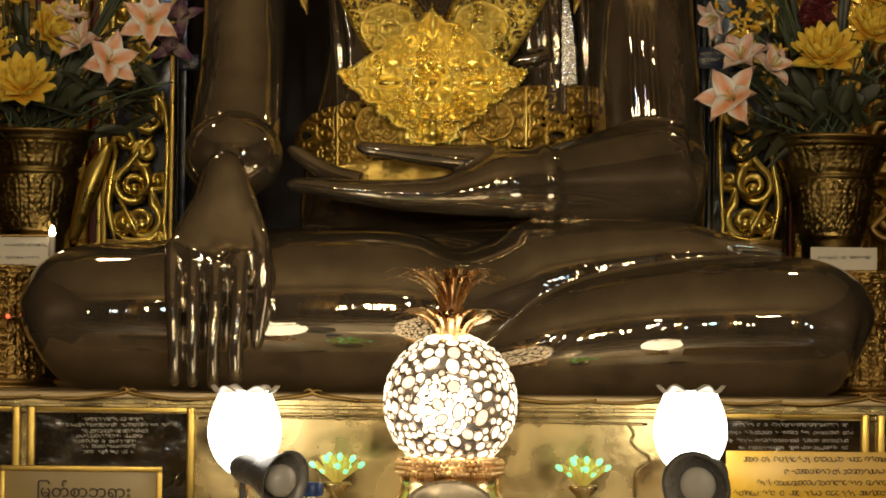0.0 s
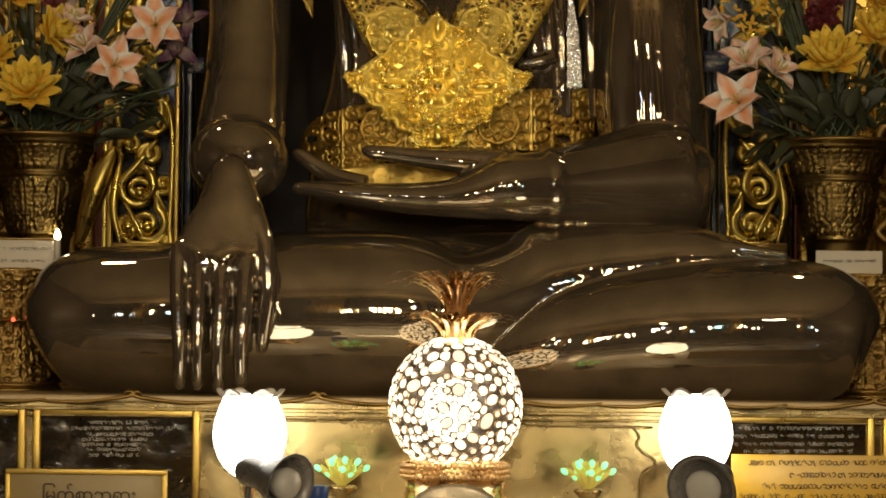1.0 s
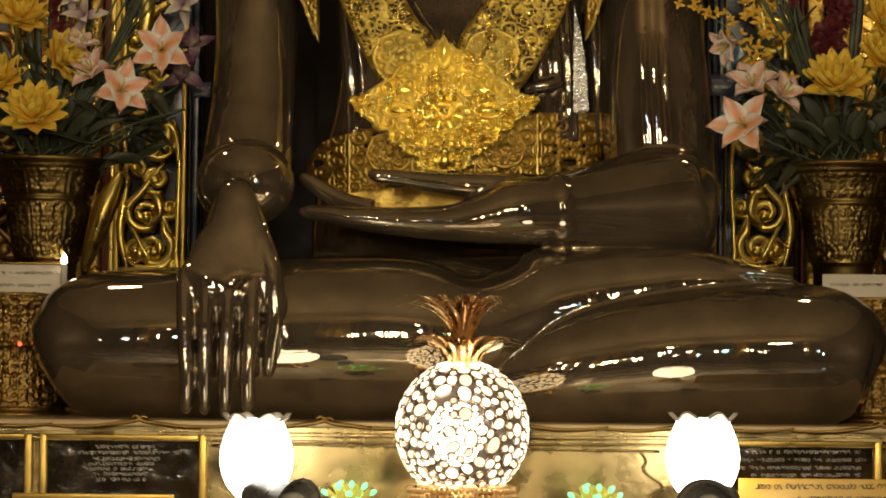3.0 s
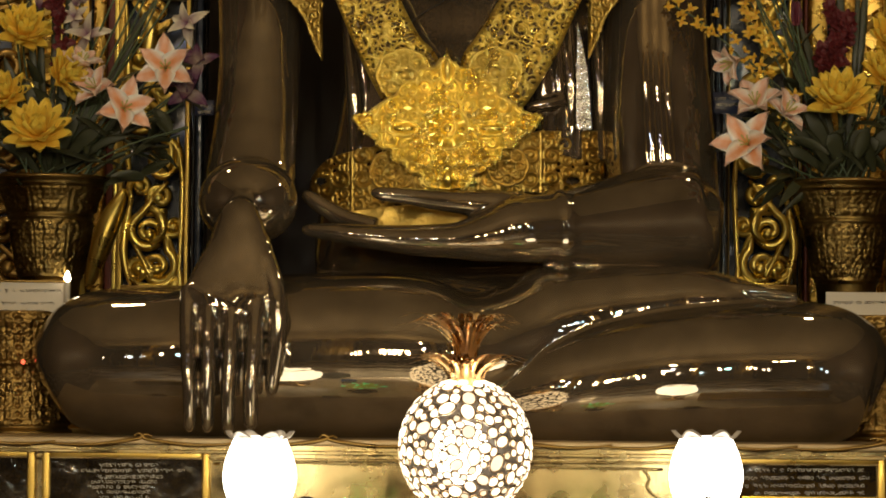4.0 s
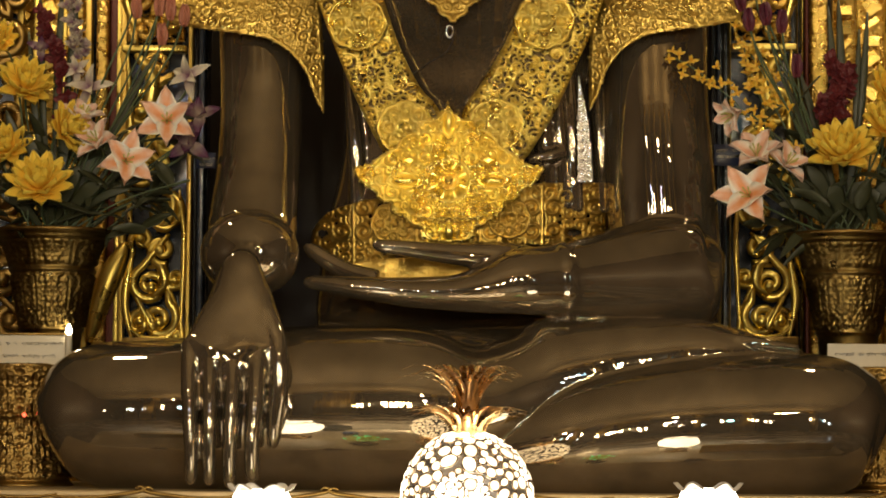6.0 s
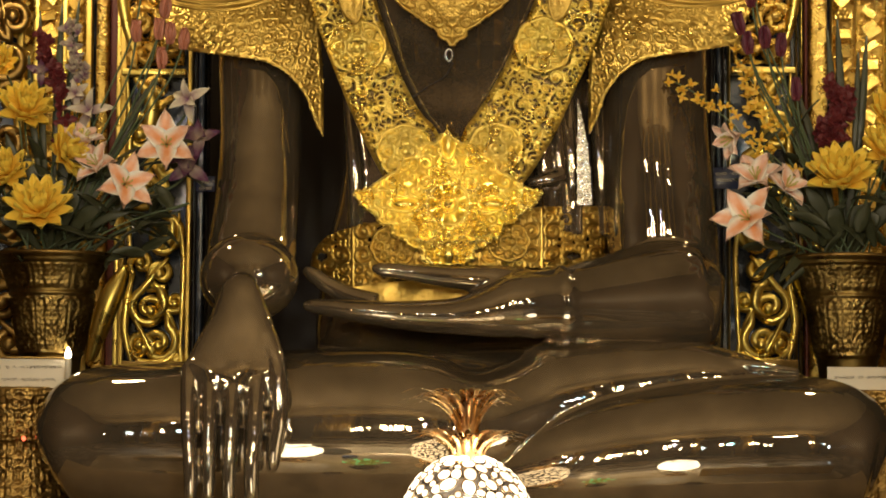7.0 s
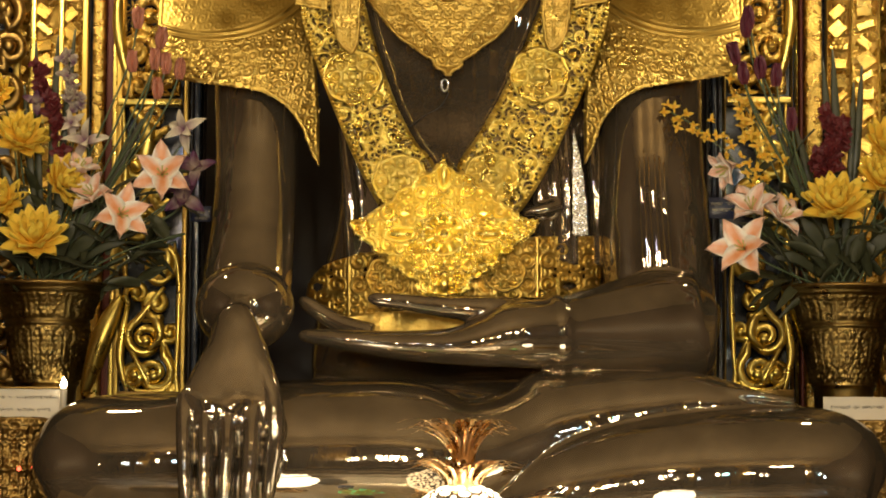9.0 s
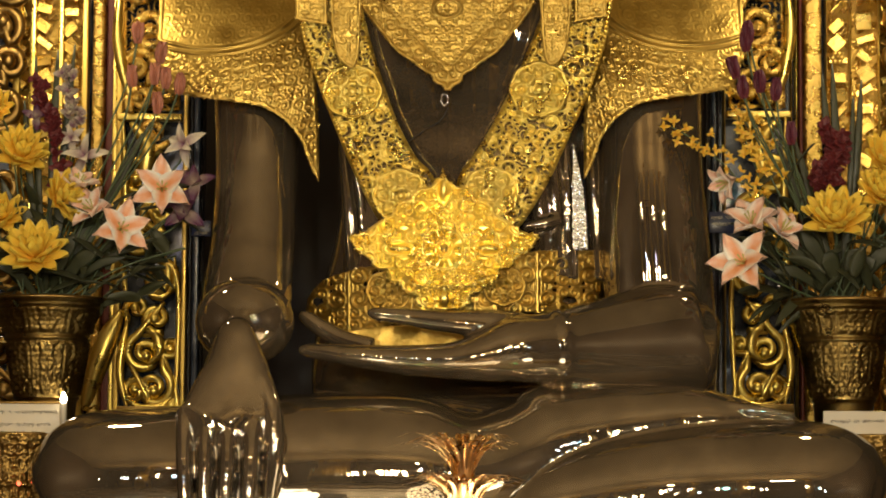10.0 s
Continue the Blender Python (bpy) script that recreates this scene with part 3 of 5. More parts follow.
def medallion():
    t = regalia_piece("waist_medallion", "large bright gilt four-lobed floral medallion at the waist")
    half = [(765, 6), (772, 18), (780, 30), (790, 37), (804, 38), (816, 46), (824, 58), (838, 62), (850, 72), (857, 86), (870, 92), (888, 104), (908, 118), (934, 123), (928, 140), (914, 156), (895, 166), (892, 176), (880, 185), (866, 186),
            (866, 198), (856, 208), (842, 209), (838, 220), (826, 229), (813, 231), (813, 245), (800, 255), (780, 257), (765, 259)]
    out = curve(half, 3)
    out = out + [(2 * 765 - u, v) for u, v in out[::-1]][1:-1]
    cu, cv = 766.0, 147.0

    def height(a, b, d):
        m = np.abs(a - cu)
        q, t2 = np.hypot(m, b - cv), np.arctan2(b - cv, m)
        base = 0.006 * np.clip(d / 20, 0, 1) + 0.016 * np.clip(1 - q / 150, 0, 1)
        hub = np.sqrt(np.clip(1 - (q / 8) ** 2, 0, 1)) + 0.7 * np.exp(-((q - 15) / 2.5) ** 2)
        flower = np.exp(-((q - 26) / 7) ** 2) * (0.45 + 0.55 * np.cos(8 * t2)) + 0.5 * np.exp(-((q - 38) / 2.5) ** 2)
        scroll = scrollwork(m + 22, b - cv + 10, 46) * (q > 40)
        for du, dv, ru, rv in ((78, 0, 24, 10), (0, -108, 10, 26), (0, 92, 12, 20)):
            e = np.sqrt((np.abs(m - du) / ru) ** 2 + (np.abs(b - cv - dv) / rv) ** 2)
            scroll = np.where(e < 1.5, 0.2, scroll)
            scroll = np.maximum(scroll, np.sqrt(np.clip(1 - e * e, 0, 1)) + np.exp(-((e - 1.35) / 0.16) ** 2))
        fan = 0.45 * (0.5 + 0.5 * np.cos(9 * np.arctan2(m, np.abs(b - cv - 30)))) * (b - cv > 45)
        return base + 0.019 * np.maximum.reduce([hub, flower, scroll, fan, rim_bead(d, 4)])

    plate("medallion_plate", out, lambda a, b, h: E(a, b, 0.150 - h), height, GOLD_BRIGHT, 1.3, None, 0.008, t)
    for name, u, v, ru, rv in (("centre_boss", 766, 147, 9, 9), ("leaf_boss", 844, 147, 20, 7), ("leaf_boss", 688, 147, 20, 7), ("drop_boss", 766, 42, 7, 18)):
        bm = bmesh.new()
        bmesh.ops.create_uvsphere(bm, u_segments=20, v_segments=12, radius=1, matrix=Matrix.Translation(E(u, v, 0.122)) @ Matrix.Diagonal((W(ru), 0.012, W(rv), 1)))
        part(name, bm, GOLD_BRIGHT, t)


medallion()


def belt():
    t = regalia_piece("waist_belt", "openwork gilt belt wrapped round the waist")
    top = curve([(524, 235), (545, 208), (585, 190), (640, 178), (700, 172), (780, 168), (870, 158), (940, 152), (1000, 153), (1052, 150)], 4)
    low = curve([(520, 262), (555, 300), (600, 306), (650, 290), (720, 262), (800, 258), (870, 258), (940, 262), (1000, 252), (1056, 232)], 4)

    def lay(a, b, h):
        x = (a - 790) / 268.0
        return E(a, b, 0.455 - 0.262 * math.sqrt(max(1 - x * x, 0.0)) - h)

    def height(a, b, d):
        bars = np.exp(-((((a - 540) % 112) - 56) / 4.5) ** 2)
        flowers = scrollwork(a - 540, b - 160, 56)
        return 0.012 * np.maximum.reduce([rim_bead(d, 5) * (0.6 + 0.4 * np.cos(a * 0.8)), bars, flowers])

    plate("belt_band", top + low[::-1], lay, height, GOLD_OLD, 1.7, 0.0005, 0.006, t)
    for u, v, r in ((668, 222, 40), (872, 214, 38)):
        rosette(u, v, r, lay(u, v, 0.020).y, t, GOLD_OLD)


belt()


def breast_plate():
    t = regalia_piece("breast_plate", "heart-shaped chased gilt breast plate with a small hanging ring")
    half = [(790, -330), (925, -330), (930, -292), (912, -262), (890, -235), (866, -205), (838, -186), (818, -170), (803, -162), (800, -150), (786, -143), (779, -134)]
    right = curve([(max(u, 769), v) for u, v in half], 4)
    out = [(u, v) for u, v in right] + [(2 * 774 - u, v) for u, v in right[::-1]]

    def lay(a, b, h):
        return E(a, b, 0.135 - 0.00025 * (b + 300) - h)

    def height(a, b, d):
        m, w = np.abs(a - 774), b + 292
        heart = np.abs(m) * 0.95 + np.maximum(w, 0) * 0.9
        beads = sum(np.exp(-((heart - k) / 3.0) ** 2) * (0.55 + 0.45 * np.cos(w * 1.0)) for k in (48, 76, 104))
        hub = np.exp(-((np.hypot(m, (w - 10) * 1.5) - 24) / 4) ** 2)
        return 0.004 + 0.008 * np.maximum.reduce([beads, hub, rim_bead(d, 4), 0.8 * scrollwork(m, b, 38) * (heart > 112), 0.5 * scrollwork(m, b, 28) * (heart < 100)])

    plate("plate", out, lay, height, GOLD_OLD, 1.6, None, 0.006, t)
    ring = bmesh.new()
    c = E(768, -118, 0.14)
    pts = [c + Vector((0.011 * math.cos(q), 0, 0.02 * math.sin(q))) for q in np.linspace(0.0, 2 * math.pi, 20)]
    sweep(ring, pts, [0.0032] * 20, 8)
    part("hanging_ring", ring, STEEL, t, "steel hanging ring")


STEEL = plain_gloss("polished_steel", (0.7, 0.68, 0.62), 0.2, 1.0)
breast_plate()


def shoulder_cape(side):
    t = regalia_piece("shoulder_cape", "chased gilt shoulder cape with a curved lower edge")
    c = 784.0

    def fl(u):
        return u if side < 0 else 2 * c - u - 8

    edge = [(276, -134), (330, -124), (385, -117), (440, -107), (480, -85), (510, -50), (532, 5), (545, 28)]
    out = curve(edge, 6) + [(545, -60), (538, -180), (520, -330), (262, -330), (255, -200)]
    out = [(fl(u), v) for u, v in out]
    dv = -3 if side > 0 else 0

    def lay(a, b, h):
        back = 0.0000040 * max(0.0, -120 - b) ** 2
        x = (fl(a) - 400) / 175.0 if side < 0 else (2 * c - a - 8 - 400) / 175.0
        return E(a, b + dv, 0.36 - 0.195 * math.sqrt(max(1 - 0.8 * min(abs(x), 1) ** 2, 0.05)) - h + back)

    def height(a, b, d):
        u = a if side < 0 else 2 * c - a - 8
        arc = np.hypot((u - 350) / 1.5, b + 330)
        lines = sum(np.exp(-((arc - k) / 2.2) ** 2) for k in (118, 128))
        field = 0.85 * scrollwork(u + 0.25 * b, b + 0.12 * u, 36) * (arc > 133) + 0.34 * scrollwork(u + 0.3 * b, b, 36) * (arc < 112)
        return 0.003 + 0.0062 * np.maximum.reduce([rim_bead(d, 5) * 0.8, lines, field])

    plate("cape_plate", out, lay, height, GOLD_OLD, 1.6, None, 0.006, t)
    # narrow pointed lappet that hangs over the band
    lap = [(fl(u), v) for u, v in curve([(562, -330), (566, -250), (574, -205), (588, -182), (606, -176), (616, -200), (620, -260), (622, -330)], 4)]
    plate("lappet", lap, lambda a, b, h: E(a, b + dv, 0.108 - h), lambda a, b, d: 0.003 + 0.008 * np.maximum(rim_bead(d, 4), 0.8 * scrollwork(a, b, 26)), GOLD_OLD, 1.7, None, 0.006, t)
    lap = [(fl(u), v) for u, v in [(503, -330), (503, -262), (560, -252), (560, -330)]]
    plate("clasp", lap, lambda a, b, h: E(a, b + dv, 0.112 - h), lambda a, b, d: 0.003 + 0.008 * np.maximum(rim_bead(d, 4), 0.8 * scrollwork(a, b, 26)), GOLD_OLD, 1.9, None, 0.006, t)


shoulder_cape(-1)
shoulder_cape(1)

# jewelled silver strip hanging at the side of the waist
gem = regalia_piece("jewelled_strip", "narrow silver strip set with small glass jewels")
plate("strip", [(996, -40), (1008, 7), (1016, 60), (1022, 150), (994, 152), (994, 60)], lambda a, b, h: E(a, b, 0.245 - h), lambda a, b, d: 0.002 + 0.006 * scrollwork(a, b, 9), STEEL, 1.5, None, 0.004, gem)

# thin electric wire lying across the chest
wire = tagged(new("wire"), "thin black electric wire hanging across the chest", "wire")
bm = bmesh.new()
s = smooth_path([tuple(E(*q)) for q in ((702, -42, 0.17), (730, -62, 0.175), (760, -80, 0.178), (775, -104, 0.17))], 6)
sweep(bm, s, [0.0022] * len(s), 6)
part("wire_run", bm, NEAR_BLACK, wire)

# gilt hem of the robe under the lap hand
hem = regalia_piece("robe_hem", "gilt robe hem under the lap hand")
plate("hem_fold", curve([(585, 296), (640, 286), (720, 284), (800, 292), (800, 330), (700, 336), (600, 330)], 4), lambda a, b, h: E(a, b, 0.165 - h), lambda a, b, d: 0.012 + 0.010 * np.sin(a * 0.05 + b * 0.02) + 0.002 * scrollwork(a, b, 18), GOLD_OLD, 2.2, None, 0.005, hem)

# ---- carved and mirrored screen behind the statue ----
RED_LINE = plain_gloss("red_lacquer", (0.10, 0.015, 0.006), 0.6)
MIRROR_GOLD = surface("gold_mirror", (0.70, 0.44, 0.07), (0.84, 0.60, 0.17), 0.28, 1.0, 12, 90, 0.2, 0.003, 0.0, 0.1)
LEAF_GOLD = surface("crumpled_gold_leaf", (0.60, 0.39, 0.08), (0.84, 0.60, 0.17), 0.30, 1.0, 30, 120, 0.9, 0.008, 0.0, 0.15)


def strip(u0, u1, v0, v1, y, depth=0.03, bevel=0.004):
    a, b = E(u0, v1, y), E(u1, v0, y)
    mid = E((u0 + u1) / 2, (v0 + v1) / 2, y)
    z0, z1 = E((u0 + u1) / 2, v1, y).z, E((u0 + u1) / 2, v0, y).z
    return box(bmesh.new(), a.x, b.x, y, y + depth, z0, z1, bevel)


def scroll_tube(bm, u, v, r, a0, turns, sense, y, width, tail=None):
    t = np.linspace(0, 1, 34)
    a, q = a0 + sense * turns * 2 * math.pi * t, r * (1 - 0.82 * t)
    pts = [(u + k * math.cos(w), v + k * math.sin(w)) for k, w in zip(q, a)]
    if tail:
        x0, y0 = pts[0]
        lead = [(tail[0] + (x0 - tail[0]) * s, tail[1] + (y0 - tail[1]) * s) for s in np.linspace(0, 1, 8, endpoint=False)]
        pts = lead + pts
    n = len(pts)
    rad = [1.5 * W(width) * (0.35 + 0.65 * math.sin(math.pi * min((i + 2) / n, 0.75))) for i in range(n)]
    sweep(bm, [E(p, q2, y - 0.012 * math.sin(3 * math.pi * i / n)) for i, (p, q2) in enumerate(pts)], rad, 8)
    bmesh.ops.create_uvsphere(bm, u_segments=10, v_segments=8, radius=W(width) * 2.0, matrix=Matrix.Translation(E(*pts[-1], y - 0.008)))


def leaf_tube(bm, pts, y, width):
    s = smooth_path([(*E(u, v, y),) for u, v in pts], 6)
    n = len(s)
    sweep(bm, s, [1.25 * W(width) * (0.15 + math.sin(math.pi * (i + 0.6) / (n + 0.2)) ** 0.8) for i in range(n)], 8)


def carved_screen(side):
    c = 784 - 6

    def fx(u):
        return u if side < 0 else 2 * c - u + 14

    def f(u0, u1):
        return (fx(u0), fx(u1)) if side < 0 else (fx(u1), fx(u0))

    t = thing("carved_screen", "tall gilt carved screen with pierced scrolls and mirror mosaic", "screen", (0, 0, 0), "screens beside the statue")
    part("backing", strip(*f(-90, 345), -460, 720, 1.02, 0.05, 0), NAVY, t, "dark blue glass backing", False)
    part("gilt_ground", strip(*f(-8, 127), -460, 700, 0.945, 0.05, 0), LEAF_GOLD, t, "crumpled gold-leaf ground behind the mosaic")
    part("pillar", strip(*f(128, 166), -460, 700, 0.86, 0.10, 0.012), LEAF_GOLD, t, "pillar of crumpled gold leaf")
    for u0, u1, m in ((168, 170, RED_LINE), (174, 181, GOLD), (184, 189, GOLD_OLD), (120, 126, GOLD_OLD), (76, 84, GOLD), (26, 33, GOLD), (-2, 4, GOLD_OLD)):
        part("moulding", strip(*f(u0, u1), -460, 700, 0.9, 0.06, 0.003), m, t)
    # upright strips beside the statue: one gilt, one navy, two near-black
    for u0, u1, m, y in ((302, 309, GOLD_OLD, 0.80), (311, 322, NEAR_BLACK, 0.82), (324, 328, NAVY, 0.79), (330, 344, NEAR_BLACK, 0.83)):
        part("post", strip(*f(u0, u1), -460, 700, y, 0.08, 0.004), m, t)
    part("rail", strip(*f(186, 300), -96, -84, 0.84, 0.06, 0.004), GOLD, t)
    part("rail", strip(*f(186, 304), 424, 440, 0.80, 0.08, 0.004), GOLD_DARK, t)

    def S(bm, u, v, r, a0, turns, sense, width, tail=None):
        if side < 0:
            scroll_tube(bm, u, v, r, a0, turns, sense, 0.84, width, tail)
        else:
            scroll_tube(bm, fx(u), v, r, math.pi - a0, turns, -sense, 0.84, width, (fx(tail[0]), tail[1]) if tail else None)

    spec = [(262, 200, 34, -1.6, 1.4, 1, 6.5, (276, 150)), (236, 330, 34, -2.0, 1.5, -1, 6.5, (270, 240)), (258, 270, 26, 1.2, 1.3, 1, 6, (232, 300)), (252, 392, 34, -1.0, 1.4, 1, 7, (266, 330)), (218, 400, 26, 0.4, 1.3, -1, 6, (205, 340)),
            (222, 252, 22, 2.4, 1.2, 1, 5, (200, 300)), (280, 320, 18, 2.6, 1.2, -1, 5, (284, 370)), (282, 420, 14, 0.6, 1.1, 1, 5, (288, 370)),
            (248, -250, 44, -1.0, 1.5, 1, 8, (250, -330)), (222, -180, 34, 1.0, 1.4, -1, 7, (262, -215)), (264, -150, 34, -0.6, 1.3, 1, 7, (250, -215)), (226, -120, 26, 2.2, 1.2, 1, 6, (205, -160)),
            (250, -60, 30, 0.5, 1.3, 1, 6, (230, -10)), (225, 20, 34, -1.2, 1.4, -1, 6.5, (265, -30)), (262, 80, 34, 1.4, 1.4, 1, 6.5, (225, 50)), (225, 130, 28, -2.2, 1.3, -1, 6, (262, 112)),
            (230, -320, 40, 0.5, 1.4, -1, 8, (270, -280)), (285, -300, 22, 0.5, 1.2, 1, 6, (300, -250))]
    for row in spec:
        bm = bmesh.new()
        S(bm, *row)
        part("scroll", bm, LEAF_GOLD if row[1] < 0 else GOLD, t)
    leaves = [([(196, 255), (172, 300), (150, 360), (128, 432)], 15), ([(206, 270), (196, 320), (192, 370), (205, 430)], 6), ([(288, 160), (296, 240), (294, 330), (290, 425)], 4),
              ([(192, -330), (186, -240), (196, -170), (214, -110)], 8), ([(298, -330), (302, -230), (290, -150)], 6), ([(260, 160), (276, 180), (270, 215), (248, 235)], 7), ([(240, 225), (262, 232), (282, 222)], 5),
              ([(196, 405), (225, 425), (262, 425), (285, 405)], 5), ([(238, 290), (256, 300), (262, 330), (240, 352)], 8), ([(210, -80), (240, -40), (236, 10), (250, 30)], 12), ([(196, -84), (200, 40), (196, 150), (204, 250)], 6)]
    for pts, w in leaves:
        bm = bmesh.new()
        leaf_tube(bm, [(fx(u), v) for u, v in pts], 0.83, w)
        part("carved_leaf", bm, GOLD, t)
    # pierced carving between the rails, behind the raised scrolls
    for va, vb, m in ((-440, -100, LEAF_GOLD),):
        out = [(fx(u), v) for u, v in ((196, va), (298, va), (298, vb), (196, vb))]
        plate("pierced_panel", out, lambda a, b, h: E(a, b, 0.895 - h), lambda a, b, d: 0.022 * np.maximum(scrollwork(a - fx(196), b * 0.85 + 0.3 * a, 50), rim_bead(d, 3)), m, 1.7, 0.0115, 0.010, t, "pierced gilt scroll carving")
    # mosaic of gold mirror pieces, each set a little askew
    rng = random.Random(5 + side)
    meshes = []
    for w, h in ((17, 14), (17, 10), (20, 7)):
        bm = bmesh.new()
        box(bm, -W(w) , W(w), -0.004, 0.004, -W(h), W(h), 0.002)
        me = bpy.data.meshes.new("mirror_piece")
        bm.to_mesh(me)
        bm.free()
        me.materials.append(MIRROR_GOLD)
        meshes.append(me)
    for k in range(27):
        for j, u in enumerate((54, 102, 8)):
            v = -440 + k * 31 + (7 if j else 0)
            me = meshes[(k * 2 + j) % 3]
            ob = new("mirror_piece", me)
            ob.matrix_world = Matrix.Translation(E(fx(u) + rng.uniform(-2, 2), v, 0.925)) @ pose(0, 0, 0, rng.uniform(-14, 16), rng.uniform(-38, 38) if j != 1 else rng.choice((45, -45, 0)), rng.uniform(-16, 16)) @ Matrix.Diagonal((0.9, 1, rng.uniform(0.8, 1.15), 1))
            under(ob, t)
    # flower bosses on the mosaic
    for v in (-310, -190, -65, 60, 190):
        bm = bmesh.new()
        at = E(fx(102), v, 0.915)
        for k in range(6):
            a = k * math.pi / 3
            bmesh.ops.create_uvsphere(bm, u_segments=8, v_segments=6, radius=1, matrix=Matrix.Translation(at + Vector((W(9) * math.cos(a), 0, W(9) * math.sin(a)))) @ Matrix.Diagonal((W(6), 0.006, W(6), 1)))
        bmesh.ops.create_uvsphere(bm, u_segments=8, v_segments=6, radius=W(4), matrix=Matrix.Translation(at + Vector((0, -0.008, 0))))
        part("flower_boss", bm, GOLD_OLD, t)
    # dark outer carving
    for k in range(12):
        bm = bmesh.new()
        S(bm, -20 + 14 * (k % 2), -400 + k * 72, 36, 0.6 * k, 1.4, 1 if k % 2 else -1, 8, (-30, -440 + k * 72))
        part("scroll", bm, GOLD_DARK, t)
    return t


carved_screen(-1)
carved_screen(1)


# ---- vases ----
def chased_lathe(profile, relief, n=200, rows=110, base_mat=None):
    """A turned vessel with chased relief: profile (radius, height); relief(angle, height share) in metres."""
    s = smooth_path(profile, 12)
    arc = np.r_[0, np.cumsum(np.hypot(np.diff(s[:, 0]), np.diff(s[:, 1])))]
    k = np.linspace(0, arc[-1], rows)
    r, z = np.interp(k, arc, s[:, 0]), np.interp(k, arc, s[:, 1])
    a = np.linspace(0, 2 * math.pi, n, endpoint=False)
    A, K = np.meshgrid(a, k / arc[-1])
    R = r[:, None] + relief(A, K)
    verts = np.stack([R * np.cos(A), R * np.sin(A), np.repeat(z[:, None], n, 1)], 2).reshape(-1, 3)
    i, j = np.meshgrid(np.arange(n), np.arange(rows - 1))
    faces = np.stack([j * n + i, j * n + (i + 1) % n, (j + 1) * n + (i + 1) % n, (j + 1) * n + i], 2).reshape(-1, 4).tolist()
    faces.append(list(range(n))[::-1])
    me = bpy.data.meshes.new("vessel")
    me.from_pydata(verts.tolist(), [], faces)
    me.shade_smooth()
    return me


VASE_Y = 0.26


def vase(u, v_rim, v_foot, label):
    at = E(u, v_foot, VASE_Y)
    h = E(u, v_rim, VASE_Y).z - at.z
    w = W(1, VASE_Y)
    t = thing("flower_vase", label, "vase", at, "vases beside the statue")

    def relief(a, k):
        lace = scrollwork(a * 90, k * 330, 19)
        zone = ((k > 0.22) & (k < 0.52)) | ((k > 0.57) & (k < 0.72))
        ribs = sum(np.exp(-((k - q) / 0.010) ** 2) for q in (0.2, 0.54, 0.745))
        return 0.009 * lace * zone + 0.007 * ribs

    me = chased_lathe([(46 * w, 0), (50 * w, h * 0.06), (52 * w, h * 0.18), (60 * w, h * 0.4), (70 * w, h * 0.62), (77 * w, h * 0.78), (86 * w, h * 0.88), (104 * w, h * 0.97), (108 * w, h), (100 * w, h * 0.985), (72 * w, h * 0.8)], relief)
    me.materials.append(VASE_BRASS)
    under(new("vase_body", me), t)
    rim = bmesh.new()
    pts = [Vector((107 * w * math.cos(a), 107 * w * math.sin(a), h)) for a in np.linspace(0, 2 * math.pi, 49)]
    sweep(rim, pts, [0.006] * 49, 8)
    part("rim", rim, GOLD_DARK, t, "dark rolled rim")
    return t


VASE_BRASS = surface("chased_vase_brass", (0.08, 0.052, 0.016), (0.30, 0.205, 0.062), 0.36, 1.0, 9, 180, 0.25, 0.002, 0.0, 0.12)
vase(61, 236, 470, "chased tarnished brass vase full of artificial flowers")
vase(1470, 246, 480, "chased tarnished brass vase full of artificial flowers")


def vase_stand(u, v_top, v_foot, r, y):
    at = E(u, v_foot, y)
    h = E(u, v_top, y).z - at.z
    t = thing("vase_stand", "openwork gilt stand under a flower vase", "stand", at, "vase stands")
    w = W(1, y)

    def relief(a, k):
        return 0.014 * scrollwork(a * 80, k * 240, 24) * ((k > 0.12) & (k < 0.9)) + 0.014 * (np.exp(-((k - 0.07) / 0.02) ** 2) + np.exp(-((k - 0.93) / 0.02) ** 2) + np.exp(-((k - 0.55) / 0.015) ** 2))

    me = chased_lathe([(r * w, 0), (r * 0.96 * w, h * 0.2), (r * 0.88 * w, h * 0.5), (r * 0.92 * w, h * 0.8), (r * w, h * 0.97), (r * 0.7 * w, h)], relief, 220, 100)
    me.materials.append(GOLD_DARK)
    under(new("stand_body", me), t)
    top = bmesh.new()
    lathe([(r * 0.9 * w, h - 0.012), (r * 0.92 * w, h)], 40, top)
    part("top", top, GOLD_DARK, t)


vase_stand(10, 470, 700, 84, VASE_Y)
vase_stand(1524, 480, 712, 84, VASE_Y)

